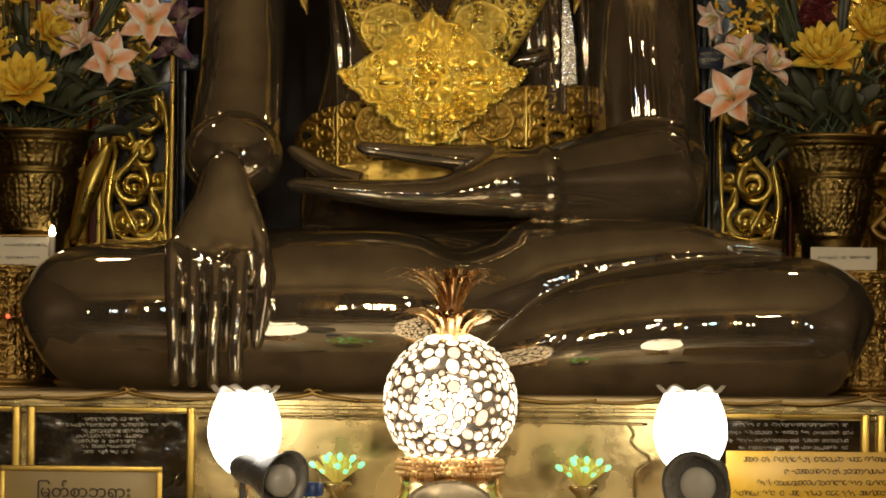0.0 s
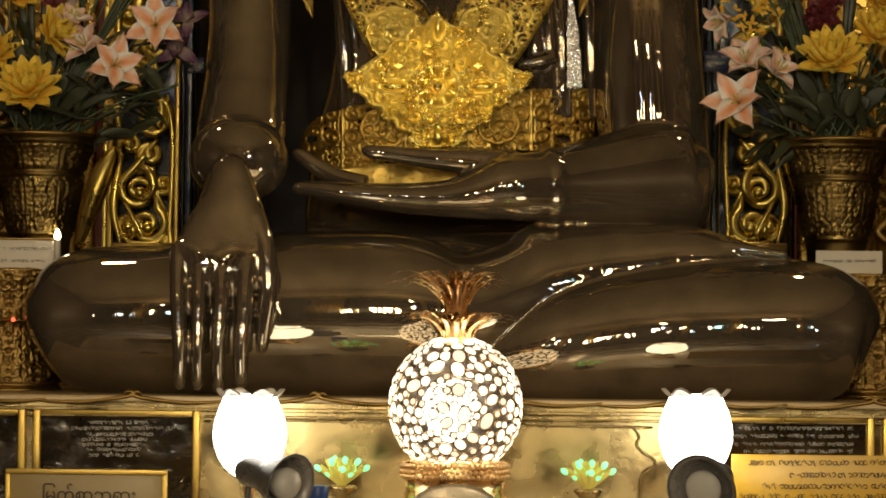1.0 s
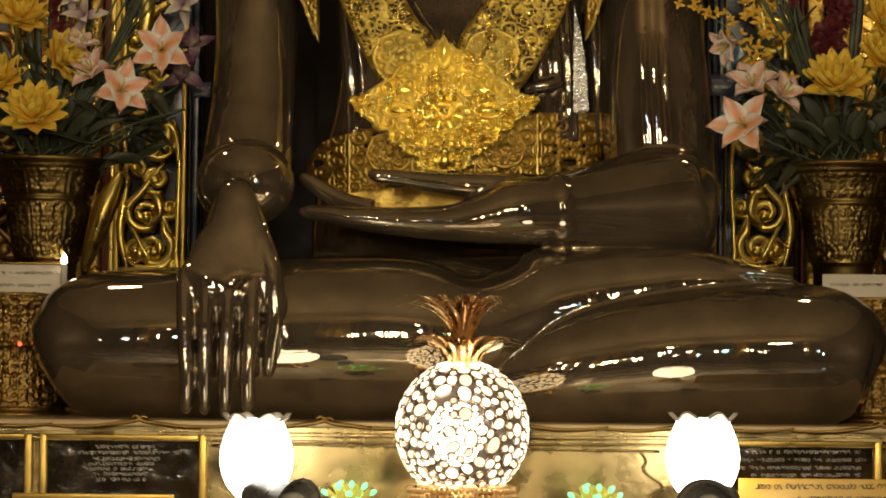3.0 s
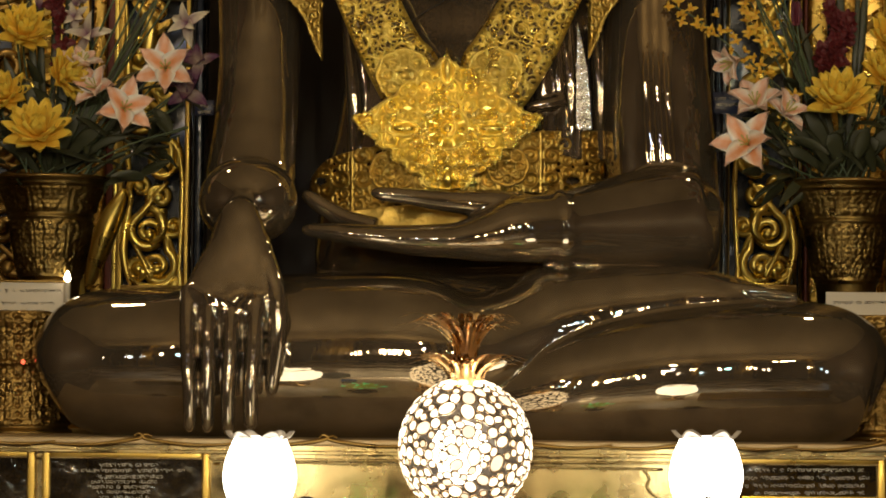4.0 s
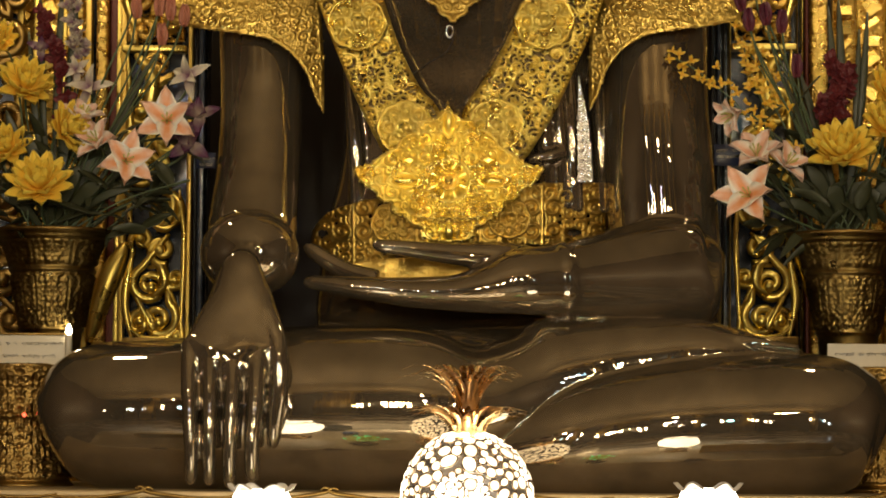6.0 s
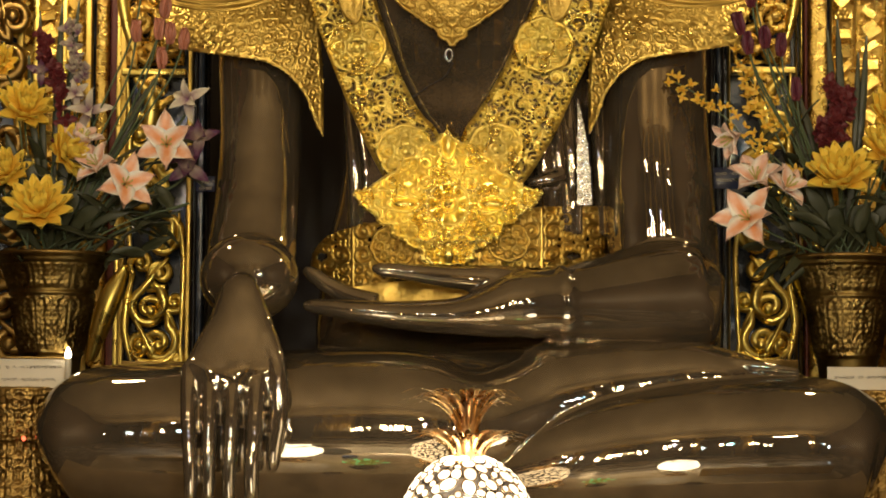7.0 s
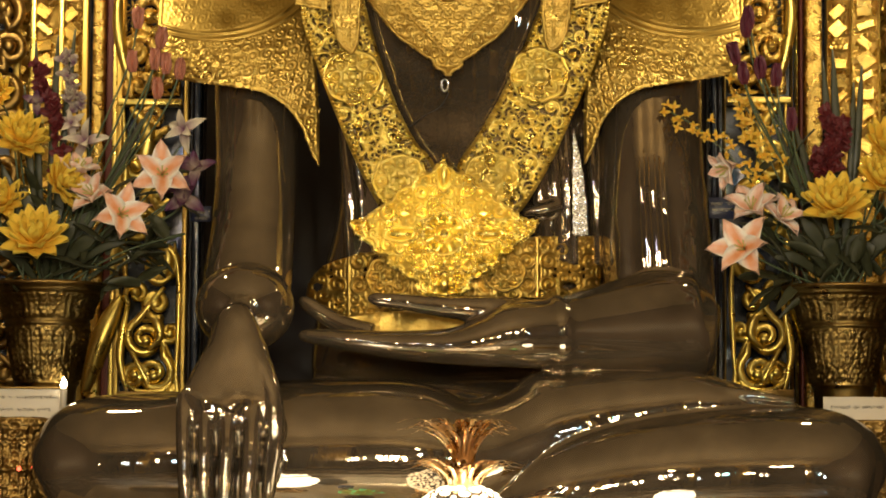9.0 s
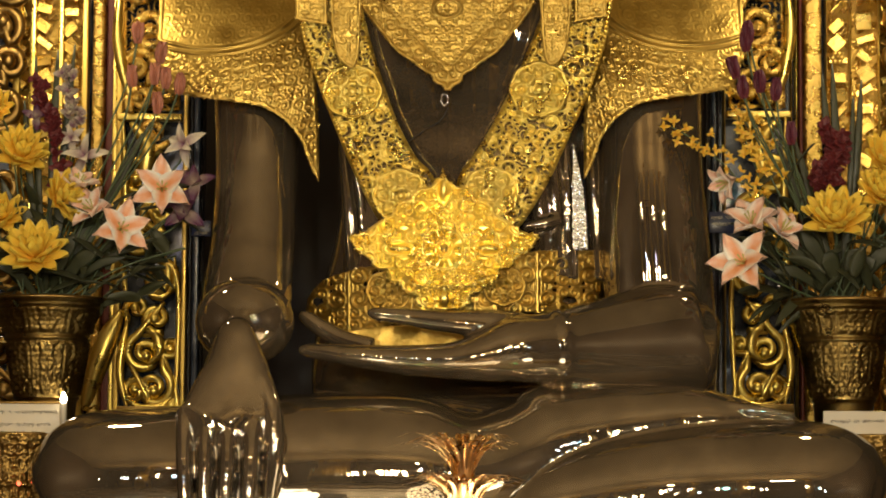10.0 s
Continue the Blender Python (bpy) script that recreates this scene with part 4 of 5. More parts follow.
# ---- artificial flowers ----
def flower_mat(name, inner, outer, length, rough=0.55, edge=None):
    """Petal colour from its foot (inner) to its tip and edges (outer)."""
    m, nt, p, nodes, links = material(name)
    co = nodes.new("ShaderNodeTexCoord")
    sep = nodes.new("ShaderNodeSeparateXYZ")
    links.new(co.outputs["Object"], sep.inputs[0])
    mr = nodes.new("ShaderNodeMapRange")
    mr.inputs[2].default_value = length
    links.new(sep.outputs[0], mr.inputs[0])
    no = nodes.new("ShaderNodeTexNoise")
    no.inputs["Scale"].default_value = 60
    links.new(co.outputs["Object"], no.inputs["Vector"])
    ad = nodes.new("ShaderNodeMath")
    ad.operation = "MULTIPLY_ADD"
    ad.inputs[1].default_value, ad.inputs[2].default_value = 0.5, -0.25
    links.new(no.outputs["Fac"], ad.inputs[0])
    sm = nodes.new("ShaderNodeMath")
    sm.use_clamp = True
    links.new(mr.outputs[0], sm.inputs[0])
    links.new(ad.outputs[0], sm.inputs[1])
    if edge:
        ab = nodes.new("ShaderNodeMath")
        ab.operation = "ABSOLUTE"
        links.new(sep.outputs[1], ab.inputs[0])
        er = nodes.new("ShaderNodeMapRange")
        er.inputs[1].default_value, er.inputs[2].default_value = 0.08 * edge, 0.70 * edge
        links.new(ab.outputs[0], er.inputs[0])
        pw = nodes.new("ShaderNodeMath")
        pw.operation = "POWER"
        pw.inputs[1].default_value = 2.0
        links.new(mr.outputs[0], pw.inputs[0])
        mx = nodes.new("ShaderNodeMath")
        mx.operation = "MAXIMUM"
        links.new(er.outputs[0], mx.inputs[0])
        links.new(pw.outputs[0], mx.inputs[1])
        links.new(mx.outputs[0], sm.inputs[0])
    mix = nodes.new("ShaderNodeMix")
    mix.data_type = "RGBA"
    mix.inputs[6].default_value, mix.inputs[7].default_value = (*inner, 1), (*outer, 1)
    links.new(sm.outputs[0], mix.inputs[0])
    links.new(mix.outputs[2], p.inputs["Base Color"])
    p.inputs["Roughness"].default_value = rough
    p.inputs["Subsurface Weight"].default_value = 0.0
    return m


YELLOW = flower_mat("yellow_silk", (0.80, 0.44, 0.03), (0.86, 0.66, 0.09), 0.09)
LILY = flower_mat("pink_lily_silk", (0.78, 0.30, 0.10), (0.90, 0.87, 0.78), 0.12, 0.55, 0.030)
LILY_PALE = flower_mat("pale_lily_silk", (0.70, 0.34, 0.20), (0.88, 0.82, 0.72), 0.12, 0.55, 0.032)
PURPLE = flower_mat("purple_silk", (0.42, 0.34, 0.26), (0.085, 0.016, 0.06), 0.04)
WHITE_IRIS = flower_mat("white_iris_silk", (0.16, 0.05, 0.12), (0.60, 0.54, 0.40), 0.045)
ROSE = flower_mat("rose_tulip_silk", (0.40, 0.15, 0.09), (0.46, 0.18, 0.11), 0.04)
MAROON = flower_mat("maroon_tulip_silk", (0.13, 0.02, 0.03), (0.10, 0.012, 0.03), 0.04)
RED = flower_mat("red_gladiolus_silk", (0.08, 0.008, 0.010), (0.13, 0.014, 0.016), 0.03)
SPRIG = flower_mat("yellow_sprig_silk", (0.72, 0.38, 0.03), (0.80, 0.55, 0.06), 0.02)
LEAF = surface("plastic_leaf", (0.022, 0.026, 0.012), (0.060, 0.064, 0.028), 0.5, 0.0, 18, 120, 0.15, 0.002)
STEM = surface("plastic_stem", (0.05, 0.08, 0.035), (0.10, 0.13, 0.06), 0.5, 0.0, 20, 120, 0.1, 0.001)


def petal_mesh(name, length, width, cup, curl, mat, tip=1.0, nx=8, ny=5):
    """A petal along +x, cupped across and curled along, with real thickness."""
    bm = bmesh.new()
    rows = []
    for layer in (0, 1):
        grid = []
        for i in range(nx + 1):
            s = i / nx
            w = width * (math.sin(math.pi * min(s * 0.86 + 0.10, 1.0)) ** 0.8) * (1 - 0.35 * s * tip)
            if i == nx:
                w = width * 0.05
            row = []
            for j in range(ny + 1):
                c = 2 * j / ny - 1
                x = length * s
                z = cup * width * (c * c) + curl * length * s * s - layer * 0.0016 + 0.06 * width * math.sin(6 * s + 3 * c)
                row.append(bm.verts.new((x, w * c, z)))
            grid.append(row)
        rows.append(grid)
    for layer, grid in enumerate(rows):
        for i in range(nx):
            for j in range(ny):
                q = (grid[i][j], grid[i + 1][j], grid[i + 1][j + 1], grid[i][j + 1])
                bm.faces.new(q if layer == 0 else q[::-1])
    a, b = rows
    for i in range(nx):
        bm.faces.new((a[i][0], b[i][0], b[i + 1][0], a[i + 1][0]))
        bm.faces.new((a[i + 1][ny], b[i + 1][ny], b[i][ny], a[i][ny]))
    me = bpy.data.meshes.new(name)
    bm.to_mesh(me)
    bm.free()
    me.shade_smooth()
    me.materials.append(mat)
    return me


PETALS = {
    "lotus": [petal_mesh("petal", 0.092, 0.025, 0.38, q, YELLOW, 0.8) for q in (0.15, 0.25, 0.3)],
    "lily": [petal_mesh("petal", 0.090, 0.032, 0.42, -0.40, LILY, 0.7)],
    "lily_pale": [petal_mesh("petal", 0.090, 0.032, 0.5, -0.30, LILY_PALE, 0.7)],
    "iris": [petal_mesh("petal", 0.062, 0.018, 0.3, -0.5, WHITE_IRIS)],
    "orchid": [petal_mesh("petal", 0.058, 0.020, 0.3, -0.3, PURPLE)],
    "tulip": [petal_mesh("petal", 0.072, 0.021, 0.5, 0.25, ROSE, 0.4)],
    "tulip_dark": [petal_mesh("petal", 0.074, 0.021, 0.5, 0.25, MAROON, 0.4)],
    "gladiolus": [petal_mesh("petal", 0.042, 0.016, 0.4, -0.1, RED, 0.5)],
    "sprig": [petal_mesh("petal", 0.024, 0.006, 0.3, -0.1, SPRIG, 0.6, 5, 3)],
    "white_bud": [petal_mesh("petal", 0.040, 0.014, 0.5, 0.2, WHITE_IRIS, 0.5)],
}
PISTIL = plain_gloss("pale_green_pistil", (0.45, 0.42, 0.12), 0.5)
rng = random.Random(11)


def facing(at, way, spin=0.0):
    q = Vector(way).normalized().to_track_quat("Z", "Y").to_matrix().to_4x4()
    return Matrix.Translation(at) @ q @ pose(0, 0, 0, 0, 0, spin)


def put_petals(t, kind, rings, size=1.0):
    """rings: (count, opening angle from the axis in degrees, scale, lift, twist)."""
    for n, tilt, sc, lift, twist in rings:
        for k in range(n):
            me = PETALS[kind][k % len(PETALS[kind])]
            ob = new("petal", me)
            ob.matrix_basis = pose(0, 0, lift, 0, 0, twist + 360 * k / n + rng.uniform(-6, 6)) @ pose(0, 0, 0, 0, -(90 - tilt) + rng.uniform(-7, 7), 0) @ Matrix.Diagonal((sc * size * 1.18,) * 3 + (1,))
            under(ob, t)


def stem_to(t, mouth, bend=0.05, r=0.0035):
    """A bent stem from the flower down to the vase mouth, as a part of the flower."""
    a, b = t.matrix_basis.translation, Vector(mouth)
    back = t.matrix_basis.to_3x3() @ Vector((0, 0, -1))
    pts = smooth_path([tuple(a), tuple(a + back * 0.05 + (b - a) * 0.12), tuple(a * 0.45 + b * 0.55 + Vector((bend, 0.02, 0))), tuple(b)], 6)
    bm = bmesh.new()
    sweep(bm, pts, [r] * len(pts), 7)
    ob = obj("stem", bm, STEM)
    under(ob, t, "green plastic stem")
    ob.matrix_parent_inverse = t.matrix_basis.inverted()


LABELS = {
    "lotus": ("lotus_flower", "yellow silk lotus flower in a brass vase", "yellow lotus flowers"),
    "lily": ("lily_flower", "pink and white silk lily in a brass vase", "lilies"),
    "lily_pale": ("lily_flower", "pale pink silk lily in a brass vase", "lilies"),
    "iris": ("iris_flower", "white and purple silk iris in a brass vase", "irises"),
    "orchid": ("orchid_flower", "dark purple silk orchid in a brass vase", "orchids"),
    "tulip": ("tulip_flower", "closed rose-pink silk tulip on a tall stem", "rose tulips"),
    "tulip_dark": ("tulip_flower", "closed maroon silk tulip on a tall stem", "maroon tulips"),
}


def flower(kind, u, v, y, way, mouth, size=1.0, spin=0.0):
    name, label, group = LABELS[kind]
    t = tagged(new(name), label, "flower", group)
    t.empty_display_size = 0.03
    t.matrix_basis = facing(E(u, v, y), way, spin)
    if kind == "lotus":
        put_petals(t, kind, ((11, 78, 1.0, 0.0, 0), (10, 60, 0.97, 0.004, 18), (9, 40, 0.86, 0.008, 5), (7, 22, 0.70, 0.01, 30)), size)
    elif kind.startswith("lily"):
        put_petals(t, kind, ((3, 46, 1.05, 0.0, 0), (3, 38, 1.0, 0.004, 60)), size)
        bm = bmesh.new()
        for k in range(6):
            a = k * math.pi / 3
            sweep(bm, [(0, 0, 0), (0.006 * math.cos(a), 0.006 * math.sin(a), 0.03), (0.018 * math.cos(a), 0.018 * math.sin(a), 0.058)], [0.0014, 0.0012, 0.003], 6)
        tagged(part("stamen_cluster", bm, PISTIL, t, "pale green stamens"), kind="stuff")
    elif kind in ("iris", "orchid"):
        put_petals(t, kind, ((3, 78, 1.0, 0.0, 0), (3, 30, 0.9, 0.004, 60)), size)
    else:
        put_petals(t, kind, ((3, 14, 1.0, -0.02, 0), (3, 10, 0.97, -0.02, 60)), size)
    stem_to(t, mouth, 0.02 * rng.uniform(-1, 1))
    return t


def spike(name, label, group, kind, rows, mouth, size, leaf=True):
    """A tall flower spike with many small blossoms along its stem."""
    s = smooth_path([tuple(E(*r)) for r in rows] + [tuple(mouth)], 7)
    t = thing(name, label, "flower", Vector(mouth), group)
    bm = bmesh.new()
    sweep(bm, s - np.array(mouth), [0.003] * len(s), 6)
    part("stem", bm, STEM, t)
    n = int(len(s) * 0.8)
    for i in range(0, n, 2 if kind == "sprig" else 1):
        for k in range(2):
            at = Vector(s[i]) - Vector(mouth) + Vector((rng.uniform(-1, 1), rng.uniform(-1.4, 0.2), rng.uniform(-0.8, 0.8))) * (0.036 if kind == "sprig" else 0.022) * size
            for j in range(4):
                ob = new("petal", PETALS[kind][0])
                ob.matrix_basis = facing(at, (rng.uniform(-0.6, 0.6), -1, rng.uniform(-0.3, 0.7)), 90 * j + rng.uniform(-20, 20)) @ pose(0, 0, 0, 0, -35 + rng.uniform(-12, 12), 0) @ Matrix.Diagonal((size * rng.uniform(0.7, 1.1),) * 3 + (1,))
                under(ob, t)
    return t


def leaf_spray(mouth, specs, label):
    t = thing("leaf_spray", label, "foliage", Vector(mouth), "plastic leaves in the vases")
    for u, v, y, w in specs:
        a, b = Vector(mouth), E(u, v, y)
        mid = (a + b) / 2 + Vector((0.12 * (b.x - a.x), -0.03, 0.05))
        s = smooth_path([tuple(a), tuple(mid), tuple(b)], 8)
        n = len(s)
        bm = bmesh.new()
        rad = [0.0025 + w * math.sin(math.pi * (i / (n - 1)) ** 1.5) ** 0.9 for i in range(n)]
        sweep(bm, s - np.array(mouth), rad, 8, [0.002 + 0.0012 * math.sin(math.pi * i / n) for i in range(n)])
        part("leaf", bm, LEAF, t)
    return t


def rim_leaves(mouth, n, seed, lo, hi):
    """Broad drooping leaves that fill the arrangement above the rim."""
    rg = random.Random(seed)
    t = thing("rim_foliage", "dark broad plastic leaves filling the vase mouth", "foliage", Vector(mouth), "plastic leaves in the vases")
    blades = [petal_mesh("leaf", L, w, 0.25, c, LEAF, 0.8, 8, 4) for L, w, c in ((0.13, 0.026, -0.25), (0.16, 0.020, -0.35), (0.11, 0.030, -0.2))]
    for k in range(n):
        ob = new("leaf", blades[k % 3])
        at = Vector((rg.uniform(lo, hi), rg.uniform(-0.13, 0.05), rg.uniform(0.0, 0.16) + (0.26 * rg.random() if k % 2 else 0)))
        ob.matrix_basis = Matrix.Translation(at) @ pose(0, 0, 0, rg.uniform(-40, 40), rg.uniform(-75, 25), rg.choice((0, 180)) + rg.uniform(-80, 80))
        under(ob, t)
    bm = bmesh.new()
    for k in range(24):
        a = Vector((rg.uniform(lo, hi) * 0.4, rg.uniform(-0.06, 0.06), -0.02))
        b = Vector((rg.uniform(lo, hi) * 1.2, rg.uniform(-0.12, 0.06), rg.uniform(0.16, 0.42)))
        m = (a + b) / 2 + Vector((rg.uniform(-0.03, 0.03), 0, 0.03))
        s = smooth_path([tuple(a), tuple(m), tuple(b)], 5)
        sweep(bm, s, [0.003] * len(s), 6)
    tagged(part("stem_cluster", bm, STEM, t), kind="stuff")


def bouquet(side):
    y = VASE_Y
    if side < 0:
        m = E(61, 250, y)
        for u, v, dy, way, sz in ((14, -18, -0.02, (0.3, -1, 0.7), 1.0), (82, 55, -0.10, (0.9, -0.75, 0.25), 0.92), (40, 160, -0.16, (0.05, -1, 0.75), 1.12), (-14, 92, -0.08, (-0.2, -1, 0.6), 0.85), (-26, -100, 0.0, (-0.4, -1, 0.4), 0.7)):
            flower("lotus", u, v, y + dy, way, m, sz, 15)
        for kind, u, v, dy, way, sz, sp in (("lily", 266, 42, -0.12, (0.1, -1, 0.15), 1.02, 92), ("lily", 190, 112, -0.16, (0.35, -1, 0.1), 0.98, 80), ("lily_pale", 148, 80, -0.12, (-0.5, -1, 0.5), 0.8, 0), ("lily_pale", 114, 42, -0.1, (0.3, -0.5, 1), 0.75, 30)):
            flower(kind, u, v, y + dy, way, m, sz, sp)
        for u, v, w in ((222, -232, 0.1), (262, -196, 0.3), (212, -154, -0.2), (252, -158, 0.1), (296, -140, 0.4), (257, -106, 0.1), (272, -150, 0.2)):
            flower("tulip", u, v, y - 0.15 + 0.03 * w, (0.3 * w, -0.15, 1), m, 0.82, 20)
        for kind, u, v, sz in (("iris", 306, -40, 1.0), ("iris", 130, -18, 1.1), ("orchid", 326, 30, 1.0), ("orchid", 306, 82, 1.1), ("iris", 104, -52, 0.7), ("orchid", 40, -90, 0.7), ("orchid", 292, 66, 0.9)):
            flower(kind, u, v, y - 0.06, (rng.uniform(-0.5, 0.5), -1, rng.uniform(0, 0.6)), m, sz, rng.uniform(0, 90))
        spike("gladiolus_spike", "dark red silk gladiolus spike in a brass vase", "gladioli", "gladiolus", [(50, -150, y - 0.02), (62, -90, y - 0.03), (80, -30, y - 0.04)], m, 0.85)
        spike("gladiolus_spike", "white silk gladiolus spike in a brass vase", "gladioli", "white_bud", [(98, -170, y), (104, -110, y - 0.02), (112, -50, y - 0.02)], m, 0.8)
        leaf_spray(m, [(-20, 20, y - 0.1, 0.02), (20, 60, y - 0.1, 0.022), (150, 150, y - 0.12, 0.024), (110, 120, y - 0.1, 0.026), (200, 160, y - 0.1, 0.012), (235, 90, y - 0.06, 0.008), (225, 140, y - 0.08, 0.008), (60, 90, y - 0.1, 0.028), (-30, 170, y - 0.1, 0.024),
                       (40, -200, y, 0.010), (80, -210, y, 0.011), (110, -220, y, 0.010), (230, -60, y, 0.007), (245, -80, y, 0.007), (215, -20, y, 0.008), (250, 20, y, 0.008), (100, 0, y, 0.018), (160, 60, y, 0.022), (20, -120, y, 0.010), (190, 60, y, 0.01)],
                   "long green plastic leaves among the flowers")
    else:
        m = E(1470, 258, y)
        for u, v, dy, way, sz in ((1462, 108, -0.14, (-0.15, -1, 0.9), 1.15), (1540, 60, -0.1, (0.2, -1, 0.8), 0.95), (1545, -5, -0.06, (0.4, -1, 0.5), 0.9)):
            flower("lotus", u, v, y + dy, way, m, sz, 15)
        for kind, u, v, dy, way, sz, sp in (("lily", 1300, 178, -0.18, (-0.45, -1, 0.25), 1.08, 60), ("lily_pale", 1312, 112, -0.12, (-0.2, -0.8, 0.8), 0.95, 0), ("lily_pale", 1360, 125, -0.1, (0.5, -0.8, 0.6), 0.8, 40), ("lily_pale", 1278, 28, -0.08, (-0.8, -0.5, -0.35), 0.75, 10)):
            flower(kind, u, v, y + dy, way, m, sz, sp)
        for u, v, w in ((1305, -212, 0.1), (1286, -163, -0.3), (1330, -138, 0.1), (1357, -124, 0.3), (1300, -128, -0.1), (1384, -45, 0.2), (1310, -226, 0.0)):
            flower("tulip_dark", u, v, y - 0.15 + 0.03 * w, (0.5 * w - 0.1, -0.15, 1), m, 0.85, 20)
        spike("orchid_spray", "small yellow silk orchid spray in a brass vase", "orchid sprays", "sprig", [(1286, -105, y - 0.04), (1300, -50, y - 0.05), (1322, 10, y - 0.05), (1340, 70, y - 0.05)], m, 1.15)
        spike("orchid_spray", "arching yellow silk orchid spray in a brass vase", "orchid sprays", "sprig", [(1170, -68, y - 0.06), (1205, -48, y - 0.07), (1245, -15, y - 0.06), (1290, 30, y - 0.06)], m, 1.0)
        spike("orchid_spray", "small yellow silk orchid spray in a brass vase", "orchid sprays", "sprig", [(1300, -80, y - 0.02), (1330, -30, y - 0.03), (1350, 30, y - 0.03)], m, 1.15)
        spike("gladiolus_spike", "red silk gladiolus spike in a brass vase", "gladioli", "gladiolus", [(1450, -60, y - 0.04), (1465, -20, y - 0.06), (1452, 40, y - 0.08)], m, 0.95)
        spike("gladiolus_spike", "red silk gladiolus spike in a brass vase", "gladioli", "gladiolus", [(1476, -50, y - 0.02), (1450, 10, y - 0.06), (1430, 44, y - 0.06)], m, 0.9)
        leaf_spray(m, [(1380, 150, y - 0.12, 0.02), (1400, 120, y - 0.1, 0.024), (1440, 160, y - 0.1, 0.03), (1500, 150, y - 0.12, 0.028), (1530, 170, y - 0.1, 0.026), (1560, 150, y - 0.1, 0.026), (1400, 60, y - 0.06, 0.010), (1370, 20, y, 0.010), (1385, -60, y, 0.008), (1360, -40, y, 0.006),
                       (1440, -160, y, 0.012), (1458, -180, y, 0.012), (1510, -150, y, 0.010), (1495, -120, y, 0.010), (1400, -20, y, 0.008), (1410, 40, y, 0.012), (1350, 190, y - 0.1, 0.018), (1480, 60, y, 0.016), (1420, 90, y - 0.04, 0.014)],
                   "long green plastic leaves among the flowers")


bouquet(-1)
bouquet(1)
rim_leaves(E(61, 245, VASE_Y), 70, 3, -0.20, 0.40)
rim_leaves(E(1470, 254, VASE_Y), 70, 4, -0.30, 0.20)

# ---- offering table in front of the throne, with what stands on it ----
TABLE_Z = E(784, 912, -0.9).z
MARBLE = surface("cream_stone", (0.42, 0.33, 0.20), (0.55, 0.45, 0.30), 0.25, 0.0, 4, 60, 0.05, 0.001)
table = thing("offering_table", "dark lacquered offering table in front of the throne", "table", (0, -0.9, 0))
part("tabletop", box(bmesh.new(), -1.6, 1.6, -0.36, 0.565, TABLE_Z - 0.05, TABLE_Z, 0.008), MARBLE, table, "cream stone tabletop")
for x in (-1.5, 1.5):
    for y in (-0.28, 0.34):
        part("leg", box(bmesh.new(), x - 0.04, x + 0.04, y - 0.04, y + 0.04, 0, TABLE_Z - 0.05, 0.006), TEAK, table)
part("apron", box(bmesh.new(), -1.46, 1.46, -0.30, -0.27, TABLE_Z - 0.2, TABLE_Z - 0.05, 0.004), TEAK, table)

OPAL = glow("lit_opal_glass", (1.0, 0.93, 0.80), 6.0)
OPAL_RIM = surface("clear_frilled_glass", (0.55, 0.50, 0.42), (0.70, 0.64, 0.55), 0.12, 0.0, 20, 90, 0.1, 0.002)
SLOT = plain_gloss("dark_slot", (0.03, 0.025, 0.02), 0.6)
CRYSTAL_LIT = glow("lit_crystal", (1.0, 0.84, 0.60), 2.0)
_info, _map = CRYSTAL_LIT.node_tree.nodes.new("ShaderNodeObjectInfo"), CRYSTAL_LIT.node_tree.nodes.new("ShaderNodeMapRange")
_map.inputs[3].default_value, _map.inputs[4].default_value = 0.75, 3.2
CRYSTAL_LIT.node_tree.links.new(_info.outputs["Random"], _map.inputs[0])
CRYSTAL_LIT.node_tree.links.new(_map.outputs[0], CRYSTAL_LIT.node_tree.nodes["Principled BSDF"].inputs["Emission Strength"])
ROSE_GOLD = surface("rose_gold", (0.84, 0.53, 0.22), (0.97, 0.70, 0.36), 0.28, 1.0, 20, 150, 0.15, 0.001, 0.0, 0.1)
# dark brown that stands in for shade between the crystal discs
GAP_SHADE = surface("lattice_gap_shade", (0.030, 0.024, 0.018), (0.07, 0.055, 0.04), 0.4, 0.4, 12, 90, 0.1, 0.001)
LATTICE = surface("tarnished_lattice", (0.20, 0.14, 0.08), (0.36, 0.26, 0.15), 0.3, 1.0, 20, 150, 0.1, 0.001)
LAMP_BULB = glow("lamp_bulb", (1.0, 0.95, 0.86), 16.0)
LAMP_GREY = surface("grey_lamp_enamel", (0.085, 0.08, 0.075), (0.12, 0.115, 0.108), 0.36, 0.0, 15, 120, 0.08, 0.001)
LAMP_INSIDE = surface("grey_reflector", (0.20, 0.19, 0.17), (0.30, 0.28, 0.25), 0.3, 0.3, 15, 120, 0.08, 0.001)
BULB = surface("unlit_frosted_bulb", (0.45, 0.43, 0.36), (0.55, 0.52, 0.45), 0.18, 0.0, 12, 90, 0.05, 0.001)


